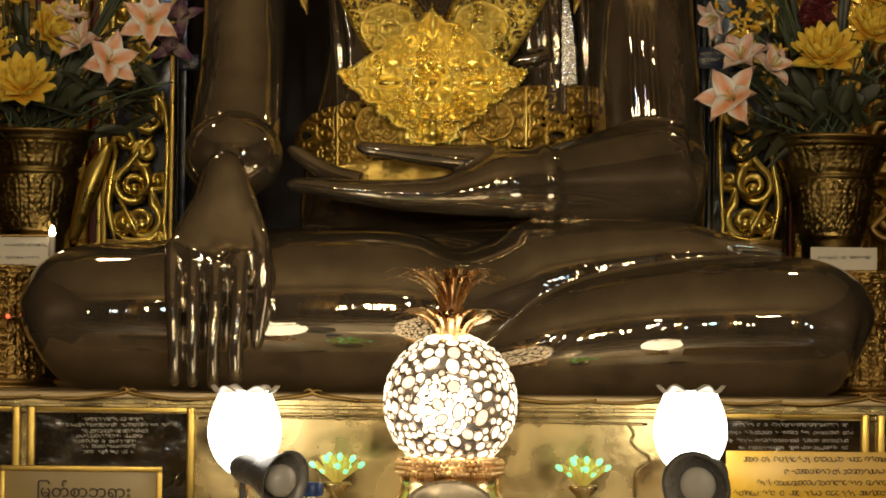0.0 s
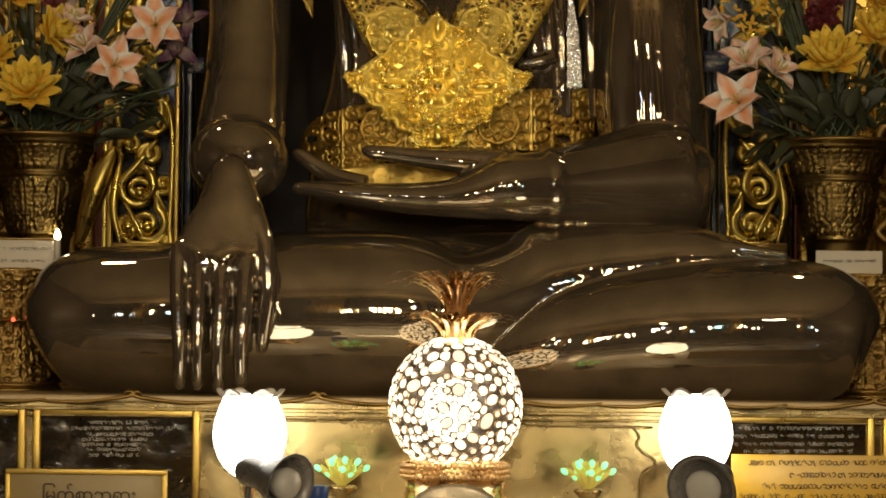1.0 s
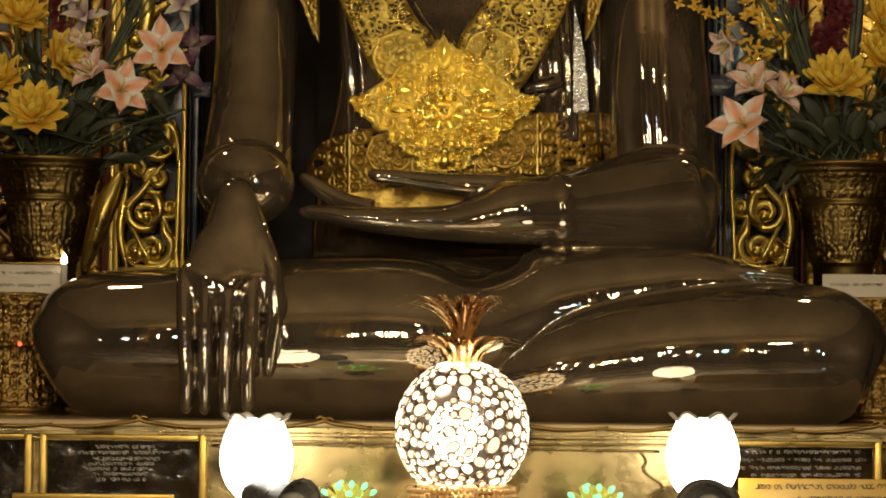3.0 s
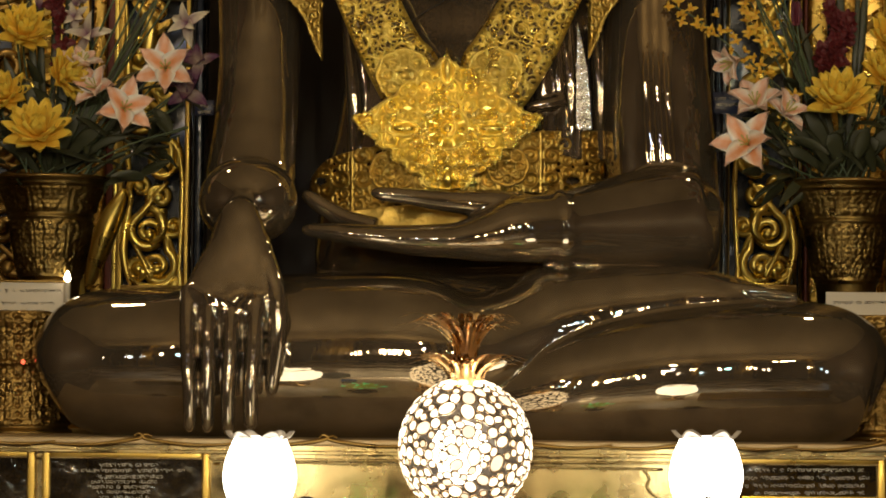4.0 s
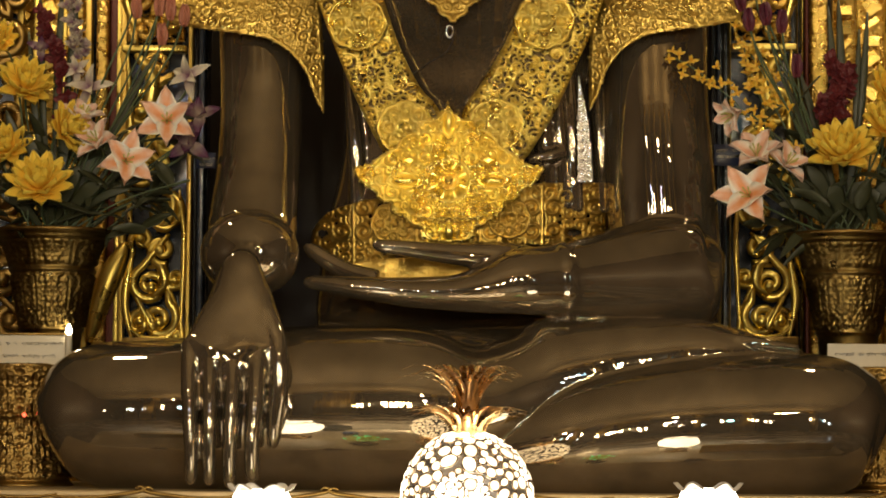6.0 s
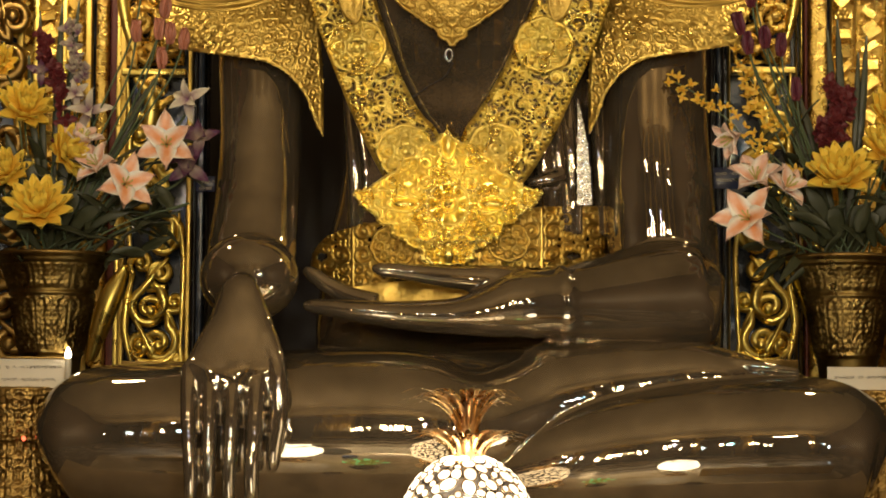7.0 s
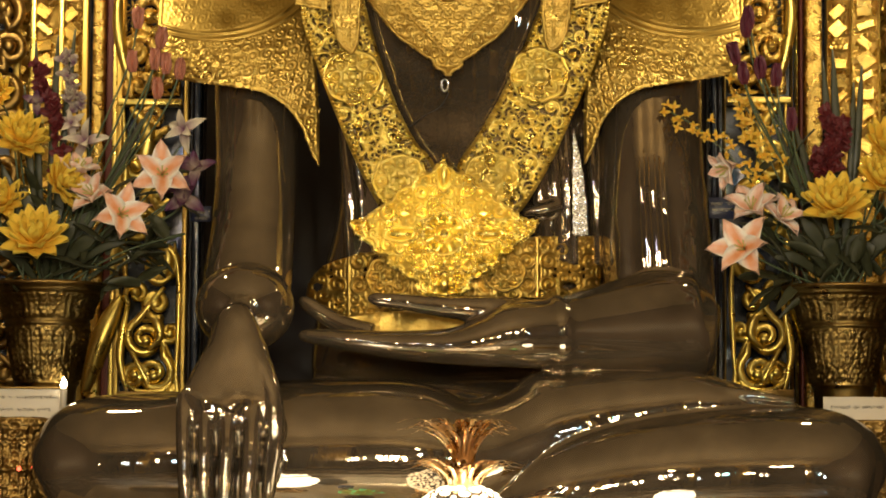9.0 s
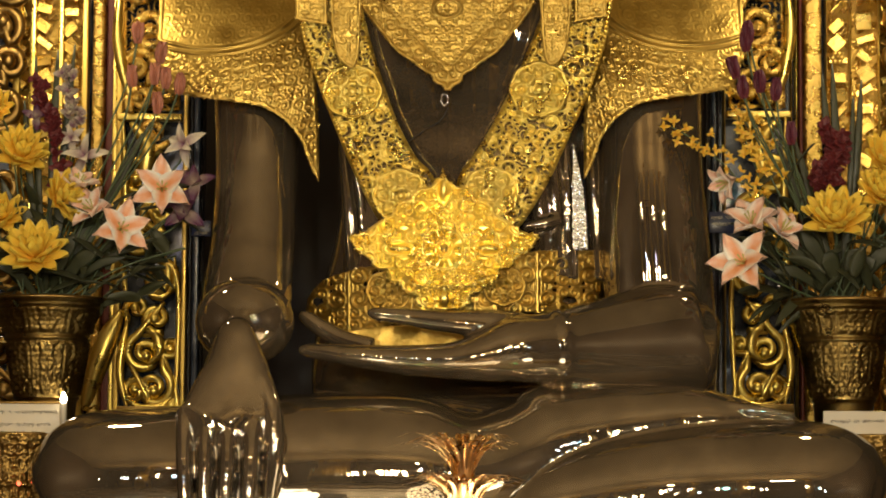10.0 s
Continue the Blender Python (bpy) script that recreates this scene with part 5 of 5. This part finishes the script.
def tulip_lamp(u, y=-0.9):
    w = W(1, y)
    z0, z1, z2 = E(u, 688, y).z, E(u, 842, y).z, TABLE_Z
    x = E(u, 770, y).x
    t = thing("tulip_lamp", "lit white glass tulip-shaped lamp with a frilled rim", "lamp", (x, y, z2), "tulip lamps on the table")
    h = z0 - z1
    prof = [(14 * w, 0.0), (30 * w, 0.05 * h), (48 * w, 0.16 * h), (60 * w, 0.32 * h), (65 * w, 0.48 * h), (63 * w, 0.64 * h), (57 * w, 0.78 * h), (50 * w, 0.89 * h), (46 * w, 0.95 * h), (44 * w, 0.97 * h)]
    bm = lathe([(r, q + z1 - z2) for r, q in smooth_path(prof, 4)], 48)
    shade = part("shade", bm, OPAL, t, "glowing white glass shade")
    # frilled lip
    n = 96
    bm = bmesh.new()
    rings = []
    for k, (r, q) in enumerate(((44, 0.94), (46, 0.965), (51, 0.985), (58, 0.99), (57, 0.995), (50, 1.0), (45, 0.975))):
        ring = []
        for j in range(n):
            a = 2 * math.pi * j / n
            f = math.cos(6 * a + 0.5) * (1 if 1 < k < 6 else 0.3)
            ring.append(bm.verts.new(((r + 4 * f) * w * math.cos(a), (r + 4 * f) * w * math.sin(a), (q + 0.045 * f) * h + z1 - z2)))
        rings.append(ring)
    for lo, hi in zip(rings, rings[1:]):
        for j in range(n):
            bm.faces.new((lo[j], lo[(j + 1) % n], hi[(j + 1) % n], hi[j]))
    part("frilled_rim", bm, OPAL_RIM, t, "clear frilled glass rim")
    for a, q in ((-1.9, 0.62), (-1.3, 0.6), (-0.8, 0.58), (-1.7, 0.33), (-1.15, 0.32)):
        r = float(np.interp(q * h, [c[1] for c in prof], [c[0] for c in prof]))
        bm = bmesh.new()
        bmesh.ops.create_uvsphere(bm, u_segments=8, v_segments=6, radius=1, matrix=Matrix.Translation((r * math.cos(a), r * math.sin(a), q * h + z1 - z2)) @ Matrix.Diagonal((1.4 * w, 0.003, 4 * w, 1)))
        part("slot", bm, SLOT, shade, "dark slot")
    foot = lathe([(0.06, 0.0), (0.058, 0.01), (0.02, 0.02), (0.014, (z1 - z2) * 0.5), (0.018, (z1 - z2) * 0.9), (0.03, z1 - z2 + 0.004)], 32)
    part("stand", foot, ROSE_GOLD, t, "gilt lamp stand")
    return t


tulip_lamp(433)
tulip_lamp(1222)


def pineapple_lamp(u, y=-0.75):
    w = W(1, y)
    zc, x = E(u, 712, y).z, E(u, 712, y).x
    t = thing("pineapple_lamp", "lit gilt pineapple lamp studded with crystal discs", "lamp", (x, y, TABLE_Z))
    o = zc - TABLE_Z
    R, H = 113 * w, 118 * w
    # the half shell behind the lattice, coloured dark as gap shade, and the bulb inside
    shell = bmesh.new()
    bmesh.ops.create_uvsphere(shell, u_segments=48, v_segments=32, radius=1, matrix=Matrix.Translation((0, 0, o)) @ Matrix.Diagonal((0.97 * R, 0.97 * R, 0.97 * H, 1)))
    bmesh.ops.delete(shell, geom=[q for q in shell.faces if q.calc_center_median().y < -0.02], context="FACES")
    body = part("shell", shell, GAP_SHADE, t, "half shell coloured dark for the shade in the lattice gaps")
    bulb = lathe([(6 * w, o - 62 * w), (30 * w, o - 52 * w), (48 * w, o - 20 * w), (48 * w, o + 12 * w), (30 * w, o + 40 * w), (6 * w, o + 48 * w)], 32)
    bulb.transform(Matrix.Translation((-10 * w, -34 * w, 0)))
    part("bulb", bulb, LAMP_BULB, t, "bright bulb behind the lattice")
    lens = []
    for r in (5.5, 8.5, 11.0):
        for stretch in (1.0, 1.35):
            bm = bmesh.new()
            lathe([(0.2 * r * w, 0.006), (0.8 * r * w, 0.005), (r * w, 0.002), (r * w, -0.002)], 14, bm)
            bm.transform(Matrix.Diagonal((stretch, 1, 1, 1)))
            me = bpy.data.meshes.new("crystal_disc")
            bm.to_mesh(me)
            bm.free()
            me.shade_smooth()
            me.materials.append(CRYSTAL_LIT)
            bm = bmesh.new()
            pts = [Vector((stretch * (r + 1.2) * w * math.cos(a), (r + 1.2) * w * math.sin(a), 0.001)) for a in np.linspace(0, 2 * math.pi, 17)]
            sweep(bm, pts, [1.7 * w] * 17, 5)
            ring = bpy.data.meshes.new("disc_rim")
            bm.to_mesh(ring)
            bm.free()
            ring.shade_smooth()
            ring.materials.append(LATTICE)
            lens.append((r * math.sqrt(stretch), me, ring))
    rg = random.Random(21)
    placed, far = [], bmesh.new()
    for tries in range(9000):
        size, me, ring = lens[rg.randrange(6)] if tries < 2500 else lens[rg.randrange(2)]
        a, s = rg.uniform(0, 2 * math.pi), rg.uniform(-0.85, 0.97)
        b = math.asin(s)
        n = Vector((math.cos(b) * math.cos(a), math.cos(b) * math.sin(a), math.sin(b)))
        at = Vector((n.x * R, n.y * R, n.z * H + o))
        if any((at - q).length < (size + k + 1.2) * 0.97 * w for q, k in placed):
            continue
        placed.append((at, size))
        m = facing(at + n * 0.004, n, rg.uniform(0, 180))
        if n.y < 0.05 and n.z < 0.9:
            under(new("crystal_disc", me), body).matrix_basis = m
            under(new("disc_rim", ring), body).matrix_basis = m
        else:
            far.from_mesh(me)
            far.verts.ensure_lookup_table()
            bmesh.ops.transform(far, matrix=m, verts=far.verts[-len(me.vertices):])
    rest = part("crystal_rows", far, CRYSTAL_LIT, body)
    tagged(rest, kind="stuff")
    # crown of thin gilt leaves
    for k in range(128):
        tier = k % 2
        a = radians(360 * k * 0.381966)
        foot_r, out, up, bow = (28, 72, 74, 2.5) if tier == 0 else (17, 86, 108, 2.0)
        out, up = out * rg.uniform(0.45, 1.3), up * rg.uniform(0.75, 1.1)
        base = o + H * 0.95 + 47 * w * tier
        way, side = Vector((math.cos(a), math.sin(a), 0)), Vector((-math.sin(a), math.cos(a), 0))
        bm, rows = bmesh.new(), []
        for s in np.linspace(0, 1, 12):
            p = (foot_r + out * s ** bow) * w
            q = (up * (s - 0.40 * s ** 5)) * w
            wide = max((10.0 if tier == 0 else 6.5) * w * (math.sin(math.pi * (0.15 + 0.85 * s)) ** 0.7), 0.0007)
            c = way * p + Vector((0, 0, base + q))
            fold = way * 0.4 * wide
            rows.append([bm.verts.new(c + side * wide), bm.verts.new(c + fold), bm.verts.new(c - side * wide), bm.verts.new(c + fold + way * 0.0014)])
        for lo, hi in zip(rows, rows[1:]):
            for j in range(4):
                bm.faces.new((lo[j], lo[(j + 1) % 4], hi[(j + 1) % 4], hi[j]))
        part("crown_leaf", bm, ROSE_GOLD, t)
    part("crown_core", lathe([(13 * w, o + H * 0.9), (11 * w, o + H + 30 * w), (9 * w, o + H * 0.93 + 60 * w), (3 * w, o + H * 0.93 + 80 * w)], 16), ROSE_GOLD, t)
    part("neck", lathe([(24 * w, o + H * 0.9), (20 * w, o + H), (14 * w, o + H * 1.1)], 24), ROSE_GOLD, t)
    # beaded collar and foot
    zb = E(u, 812, y).z - TABLE_Z
    part("collar", lathe([(92 * w, zb - 30 * w), (95 * w, zb - 24 * w), (90 * w, zb - 14 * w), (92 * w, zb - 4 * w), (88 * w, zb + 2 * w), (70 * w, zb + 6 * w)], 48), ROSE_GOLD, t, "beaded gilt collar")
    bead = bpy.data.meshes.new("bead")
    bm = bmesh.new()
    bmesh.ops.create_uvsphere(bm, u_segments=8, v_segments=6, radius=4.6 * w)
    bm.to_mesh(bead)
    bm.free()
    bead.shade_smooth()
    bead.materials.append(ROSE_GOLD)
    for row in range(3):
        for k in range(56):
            a = 2 * math.pi * (k + 0.5 * row) / 56
            ob = under(new("bead", bead), t)
            ob.location = (93 * w * math.cos(a), 93 * w * math.sin(a), zb - (5 + 9 * row) * w)
    part("foot", lathe([(110 * w, 0), (110 * w, 0.012), (96 * w, 0.03), (86 * w, (zb - 30 * w) * 0.7), (88 * w, zb - 29 * w)], 48), ROSE_GOLD, t)
    bm = lathe([(72 * w, -0.004), (70 * w, 0.0), (60 * w, 0.003)], 40)
    bm.transform(Matrix.Diagonal((1, 0.5, 1, 1)))
    bm.transform(Matrix.Translation((0, -0.172, zb - 68 * w)) @ pose(0, 0, 0, 90, 0, 0))
    part("name_plate", bm, BOARD_DIM, t, "oval white plate with small lettering")
    return t


BOARD_DIM = surface("tarnished_name_plate", (0.30, 0.24, 0.15), (0.42, 0.35, 0.22), 0.3, 0.3, 20, 90, 0.1, 0.001)
CARD = surface("white_card", (0.62, 0.56, 0.42), (0.72, 0.66, 0.52), 0.5, 0.0, 6, 90, 0.05, 0.001)
pineapple_lamp(797)


# clip-on spotlights, switched off
def spotlight(socket, mouth, size):
    a, b = E(*socket), E(*mouth)
    ax = (b - a).normalized()
    L = (b - a).length
    w = W(1, mouth[2]) * size
    t = tagged(new("spotlight"), "unlit grey enamel spotlight with a frosted bulb", "lamp", "spotlights on the table")
    t.matrix_basis = facing(a, ax)
    prof = [(4 * w, -18 * w), (20 * w, -14 * w), (26 * w, 0), (26 * w, 0.3 * L), (30 * w, 0.45 * L), (44 * w, 0.75 * L), (56 * w, 0.96 * L), (58 * w, L), (55 * w, L), (50 * w, 0.86 * L), (38 * w, 0.66 * L), (24 * w, 0.5 * L)]
    part("hood", lathe(prof, 40), LAMP_GREY, t)
    part("reflector", lathe([(22 * w, 0.42 * L), (38 * w, 0.67 * L), (49 * w, 0.86 * L), (54 * w, L * 0.985), (53 * w, L * 0.985), (47 * w, 0.86 * L), (36 * w, 0.68 * L), (14 * w, 0.44 * L)], 40), LAMP_INSIDE, t, "paler inner reflector")
    part("bulb", lathe([(10 * w, 0.42 * L), (16 * w, 0.55 * L), (26 * w, 0.74 * L), (30 * w, 0.88 * L), (27 * w, 0.99 * L), (17 * w, 1.06 * L), (4 * w, 1.09 * L)], 28), BULB, t, "frosted bulb")
    bm = bmesh.new()
    foot = t.matrix_basis.inverted() @ Vector((a.x, a.y, TABLE_Z))
    knee = t.matrix_basis.inverted() @ Vector((a.x, a.y + 0.02, (TABLE_Z + a.z) / 2))
    sweep(bm, [(0, 0, 0), tuple(knee), tuple(foot)], [0.009, 0.009, 0.009], 10)
    part("bracket", bm, LAMP_GREY, t, "bent grey bracket")
    return t


spotlight((430, 828, -1.05), (506, 854, -1.16), 1.0)
spotlight((1262, 838, -1.05), (1232, 862, -1.17), 1.12)

# crystal lotuses with small green lights in them
CRYSTAL = glow("amber_lit_crystal", (0.62, 0.52, 0.10), 0.22)
GREEN_LIT = glow("green_lit_crystal", (0.22, 0.95, 0.42), 1.3)


def crystal_lotus(u, v, y=-0.68):
    w = W(1, y)
    c = E(u, v, y)
    t = thing("crystal_lotus", "amber crystal lotus lamp with green glowing petals", "lamp", (c.x, y, TABLE_Z), "crystal lotuses on the table")
    o = c.z - TABLE_Z
    me, lit = [petal_mesh("crystal_petal", 0.118, 0.019, 0.5, 0.10, m, 0.6, 6, 4) for m in (CRYSTAL, GREEN_LIT)]
    bead = bpy.data.meshes.new("green_bead")
    bm = bmesh.new()
    bmesh.ops.create_uvsphere(bm, u_segments=8, v_segments=6, radius=1, matrix=Matrix.Diagonal((8 * w, 5 * w, 5 * w, 1)))
    bm.to_mesh(bead)
    bm.free()
    bead.shade_smooth()
    bead.materials.append(GREEN_LIT)
    for n, tilt, sc in ((12, 34, 0.80), (10, 52, 0.8), (8, 70, 0.74)):
        for k in range(n):
            ob = under(new("crystal_petal", me), t)
            spin = 360 * k / n + tilt
            ob.matrix_basis = pose(0, 0, o - 0.012, 0, 0, spin) @ pose(0, 0, 0, 0, -tilt, 0) @ Matrix.Diagonal((sc, sc, sc, 1))
            if k % 3 != (tilt > 30):
                ob = under(new("green_bead", bead), t)
                ob.matrix_basis = pose(0, 0, o - 0.012, 0, 0, spin) @ pose(0, 0, 0, 0, -tilt, 0) @ Matrix.Translation((0.112 * sc * (0.7 + 0.3 * (k % 3 > 0)), 0, 0.008))
    part("stem", lathe([(34 * w, 0), (33 * w, 0.006), (12 * w, 0.014), (12 * w, o - 0.04), (27 * w, o - 0.012), (24 * w, o - 0.006)], 28), BRASS_SHEET, t, "brass cup and stem")
    return t


crystal_lotus(596, 850)
crystal_lotus(1032, 856)

# blue-capped bottle
c = E(552, 870, -0.95)
bottle = thing("water_bottle", "clear water bottle with a blue cap", "bottle", (c.x, -0.95, TABLE_Z))
BLUE = plain_gloss("blue_plastic", (0.02, 0.06, 0.22), 0.35)
CLEAR, _nt, _p, _n, _l = material("clear_plastic")
_p.inputs["Transmission Weight"].default_value, _p.inputs["Roughness"].default_value, _p.inputs["IOR"].default_value = 0.9, 0.08, 1.3
hc = c.z - TABLE_Z
part("bottle_body", lathe([(0.03, 0), (0.033, 0.008), (0.033, hc * 0.4), (0.018, hc - 0.02), (0.016, hc - 0.008)], 28), CLEAR, bottle)
ridges = lathe([(0.0305, hc - 0.012), (0.0315, hc - 0.008), (0.0315, hc + 0.022), (0.029, hc + 0.026), (0.012, hc + 0.0265)], 40, None, lambda i, a: 1 + 0.02 * math.cos(20 * a))
part("cap", ridges, BLUE, bottle, "ribbed blue cap")

# ---- boards and cards ----
INK = plain_gloss("dark_brown_ink", (0.03, 0.018, 0.01), 0.6)
BOARD = surface("cream_board", (0.27, 0.19, 0.06), (0.36, 0.26, 0.09), 0.45, 0.0, 4, 80, 0.05, 0.001)
BOARD_YELLOW = surface("yellow_board", (0.60, 0.35, 0.016), (0.70, 0.43, 0.03), 0.35, 0.0, 3, 80, 0.05, 0.001)


def board(name, label, u0, v0, u1, v1, y, mat, frame_mat=None, rim=0, foot=None, lean=0.0):
    """A flat board or card standing upright, with an optional frame; foot: the height that it stands on."""
    a, b = E((u0 + u1) / 2, v1, y), E((u0 + u1) / 2, v0, y)
    x0, x1 = E(u0, (v0 + v1) / 2, y).x, E(u1, (v0 + v1) / 2, y).x
    t = thing(name, label, "sign", (a.x, y, a.z if foot is None else foot))
    d = a.z - (a.z if foot is None else foot)
    h = b.z - a.z
    hw = (x1 - x0) / 2
    part("face", box(bmesh.new(), -hw, hw, 0, 0.006, d, d + h, 0.0015), mat, t)
    if frame_mat:
        r = W(rim, y)
        bm = bmesh.new()
        box(bm, -hw - 0.002, hw + 0.002, -0.008, 0.008, d + h - r, d + h + 0.002, 0.002)
        box(bm, -hw - 0.002, -hw + r, -0.008, 0.008, d, d + h - r, 0.002)
        box(bm, hw - r, hw + 0.002, -0.008, 0.008, d, d + h - r, 0.002)
        part("frame", bm, frame_mat, t, "worn gilt frame")
    if foot is not None and d > 0.002:
        part("prop", box(bmesh.new(), -0.02, 0.02, 0.006, 0.016, 0, d + h * 0.5, 0.001), TEAK, t)
    return t, x0 + hw, a.z


def bars(t, y, rows, h, mat, seed):
    """Lines of writing too small to read: short strokes and rings of ink. rows: (u0, u1, v)."""
    rg2 = random.Random(seed)
    for u0, u1, v in rows:
        bm = bmesh.new()
        u = u0
        while u < u1:
            k = rg2.uniform(5, 11) * h / 10
            if rg2.random() < 0.12:
                u += 7
            c = E(u, v + rg2.uniform(-0.7, 0.7), y)
            q = rg2.random()
            r = W(h * 0.42, y)
            if q < 0.65:
                a0 = rg2.uniform(0, 6)
                pts = [c + Vector((r * math.cos(a), -0.0005, r * math.sin(a))) for a in np.linspace(a0, a0 + rg2.uniform(4, 6.2), 9)]
            else:
                pts = [c + Vector((-r, -0.0005, r * 0.2)), c + Vector((0, -0.0005, r * rg2.uniform(0.6, 1.6))), c + Vector((r, -0.0005, -r * rg2.uniform(0.4, 1.5)))]
            sweep(bm, pts, [W(h * 0.085, y)] * len(pts), 5)
            u += k
        ob = obj("lettering", bm, mat)
        under(ob, t, "small worn lettering")
        ob.matrix_parent_inverse = Matrix.Translation(t.location).inverted()


# worn gilt lettering on the mirrored panels
for ob in [q for q in bpy.data.objects if q.name.startswith("throne_base")]:
    bars(ob, FRONT - 0.001, [(150, 250, 742), (120, 300, 752), (140, 262, 763), (138, 250, 772), (140, 240, 781), (146, 240, 790), (150, 236, 800)], 6, CARD, 8)
    bars(ob, FRONT - 0.001, [(1300, 1500, 752), (1290, 1510, 766), (1290, 1500, 780), (1310, 1500, 793)], 6, CARD, 9)

# cream board with readable heading
sign, xm, zb = board("name_board", "cream board in a worn gilt frame with dark lettering", 0, 826, 284, 960, -0.88, BOARD, GOLD_OLD, 8, TABLE_Z)
txt = bpy.data.curves.new("heading", "FONT")
txt.body = "\u103c\u1019\u1010\u103a\u1005\u103d\u102c\u1018\u102f\u101b\u102c\u1038"
txt.size, txt.extrude, txt.align_x = 0.047, 0.0004, "CENTER"
txt.materials.append(INK)
ob = under(new("heading", txt), sign, "dark printed heading")
c = E(148, 880, -0.892)
ob.matrix_basis = Matrix.Translation(c - sign.location) @ pose(0, 0, 0, 90, 0, 0)

sign, xm, zb = board("donation_board", "bright yellow board with lines of dark lettering", 1284, 800, 1700, 960, -0.80, BOARD_YELLOW, None, 0, TABLE_Z)
bars(sign, -0.803, [(1318, 1640, 813), (1392, 1640, 835), (1344, 1640, 855), (1302, 1640, 873), (1330, 1640, 892)], 9, INK, 3)

sign, xm, zb = board("card", "white card with printed lines in front of the vase", -60, 416, 97, 490, 0.16, CARD, GOLD_DARK, 3)
bars(sign, 0.157, [(-40, 84, 434), (-30, 70, 456), (-40, 50, 470)], 5, INK, 4)
sign, xm, zb = board("card", "white card with faint lines in front of the vase", 1434, 438, 1552, 522, 0.16, CARD)
bars(sign, 0.157, [(1450, 1540, 456), (1450, 1540, 484)], 5, INK, 6)

# small lit candle beside the card
c = E(92, 440, 0.14)
candle = thing("candle", "small white candle with a bright flame beside the card", "candle", c)
part("wax", lathe([(W(6), -0.03), (W(6), W(20)), (W(5), W(22))], 16), CARD, candle)
part("flame", lathe([(W(3), W(22)), (W(6.5), W(27)), (W(5), W(34)), (W(1.5), W(42))], 16), glow("flame", (1.0, 0.85, 0.6), 12.0), candle, "bright flame")
c = E(14, 560, 0.09)
dot = thing("indicator_light", "tiny red indicator light on the vase stand", "light", c)
bm = bmesh.new()
bmesh.ops.create_uvsphere(bm, u_segments=10, v_segments=8, radius=W(4))
part("lens", bm, glow("red_light", (1.0, 0.12, 0.05), 2.0), dot)

# small blue plaques fixed to the screen posts
BLUE_ENAMEL = surface("blue_enamel", (0.010, 0.016, 0.05), (0.02, 0.03, 0.085), 0.3, 0.0, 10, 90, 0.05, 0.001)
for u0, u1, v0, v1 in ((1236, 1282, 84, 122), (318, 352, 96, 124)):
    sign, xm, zb = board("plaque", "small dark blue plaque with pale lettering on the screen", u0, v0, u1, v1, 0.775, BLUE_ENAMEL)
    bars(sign, 0.772, [(u0 + 6, u1 - 5, v0 + 11), (u0 + 8, u1 - 7, v0 + 22)], 5, CARD, 12)
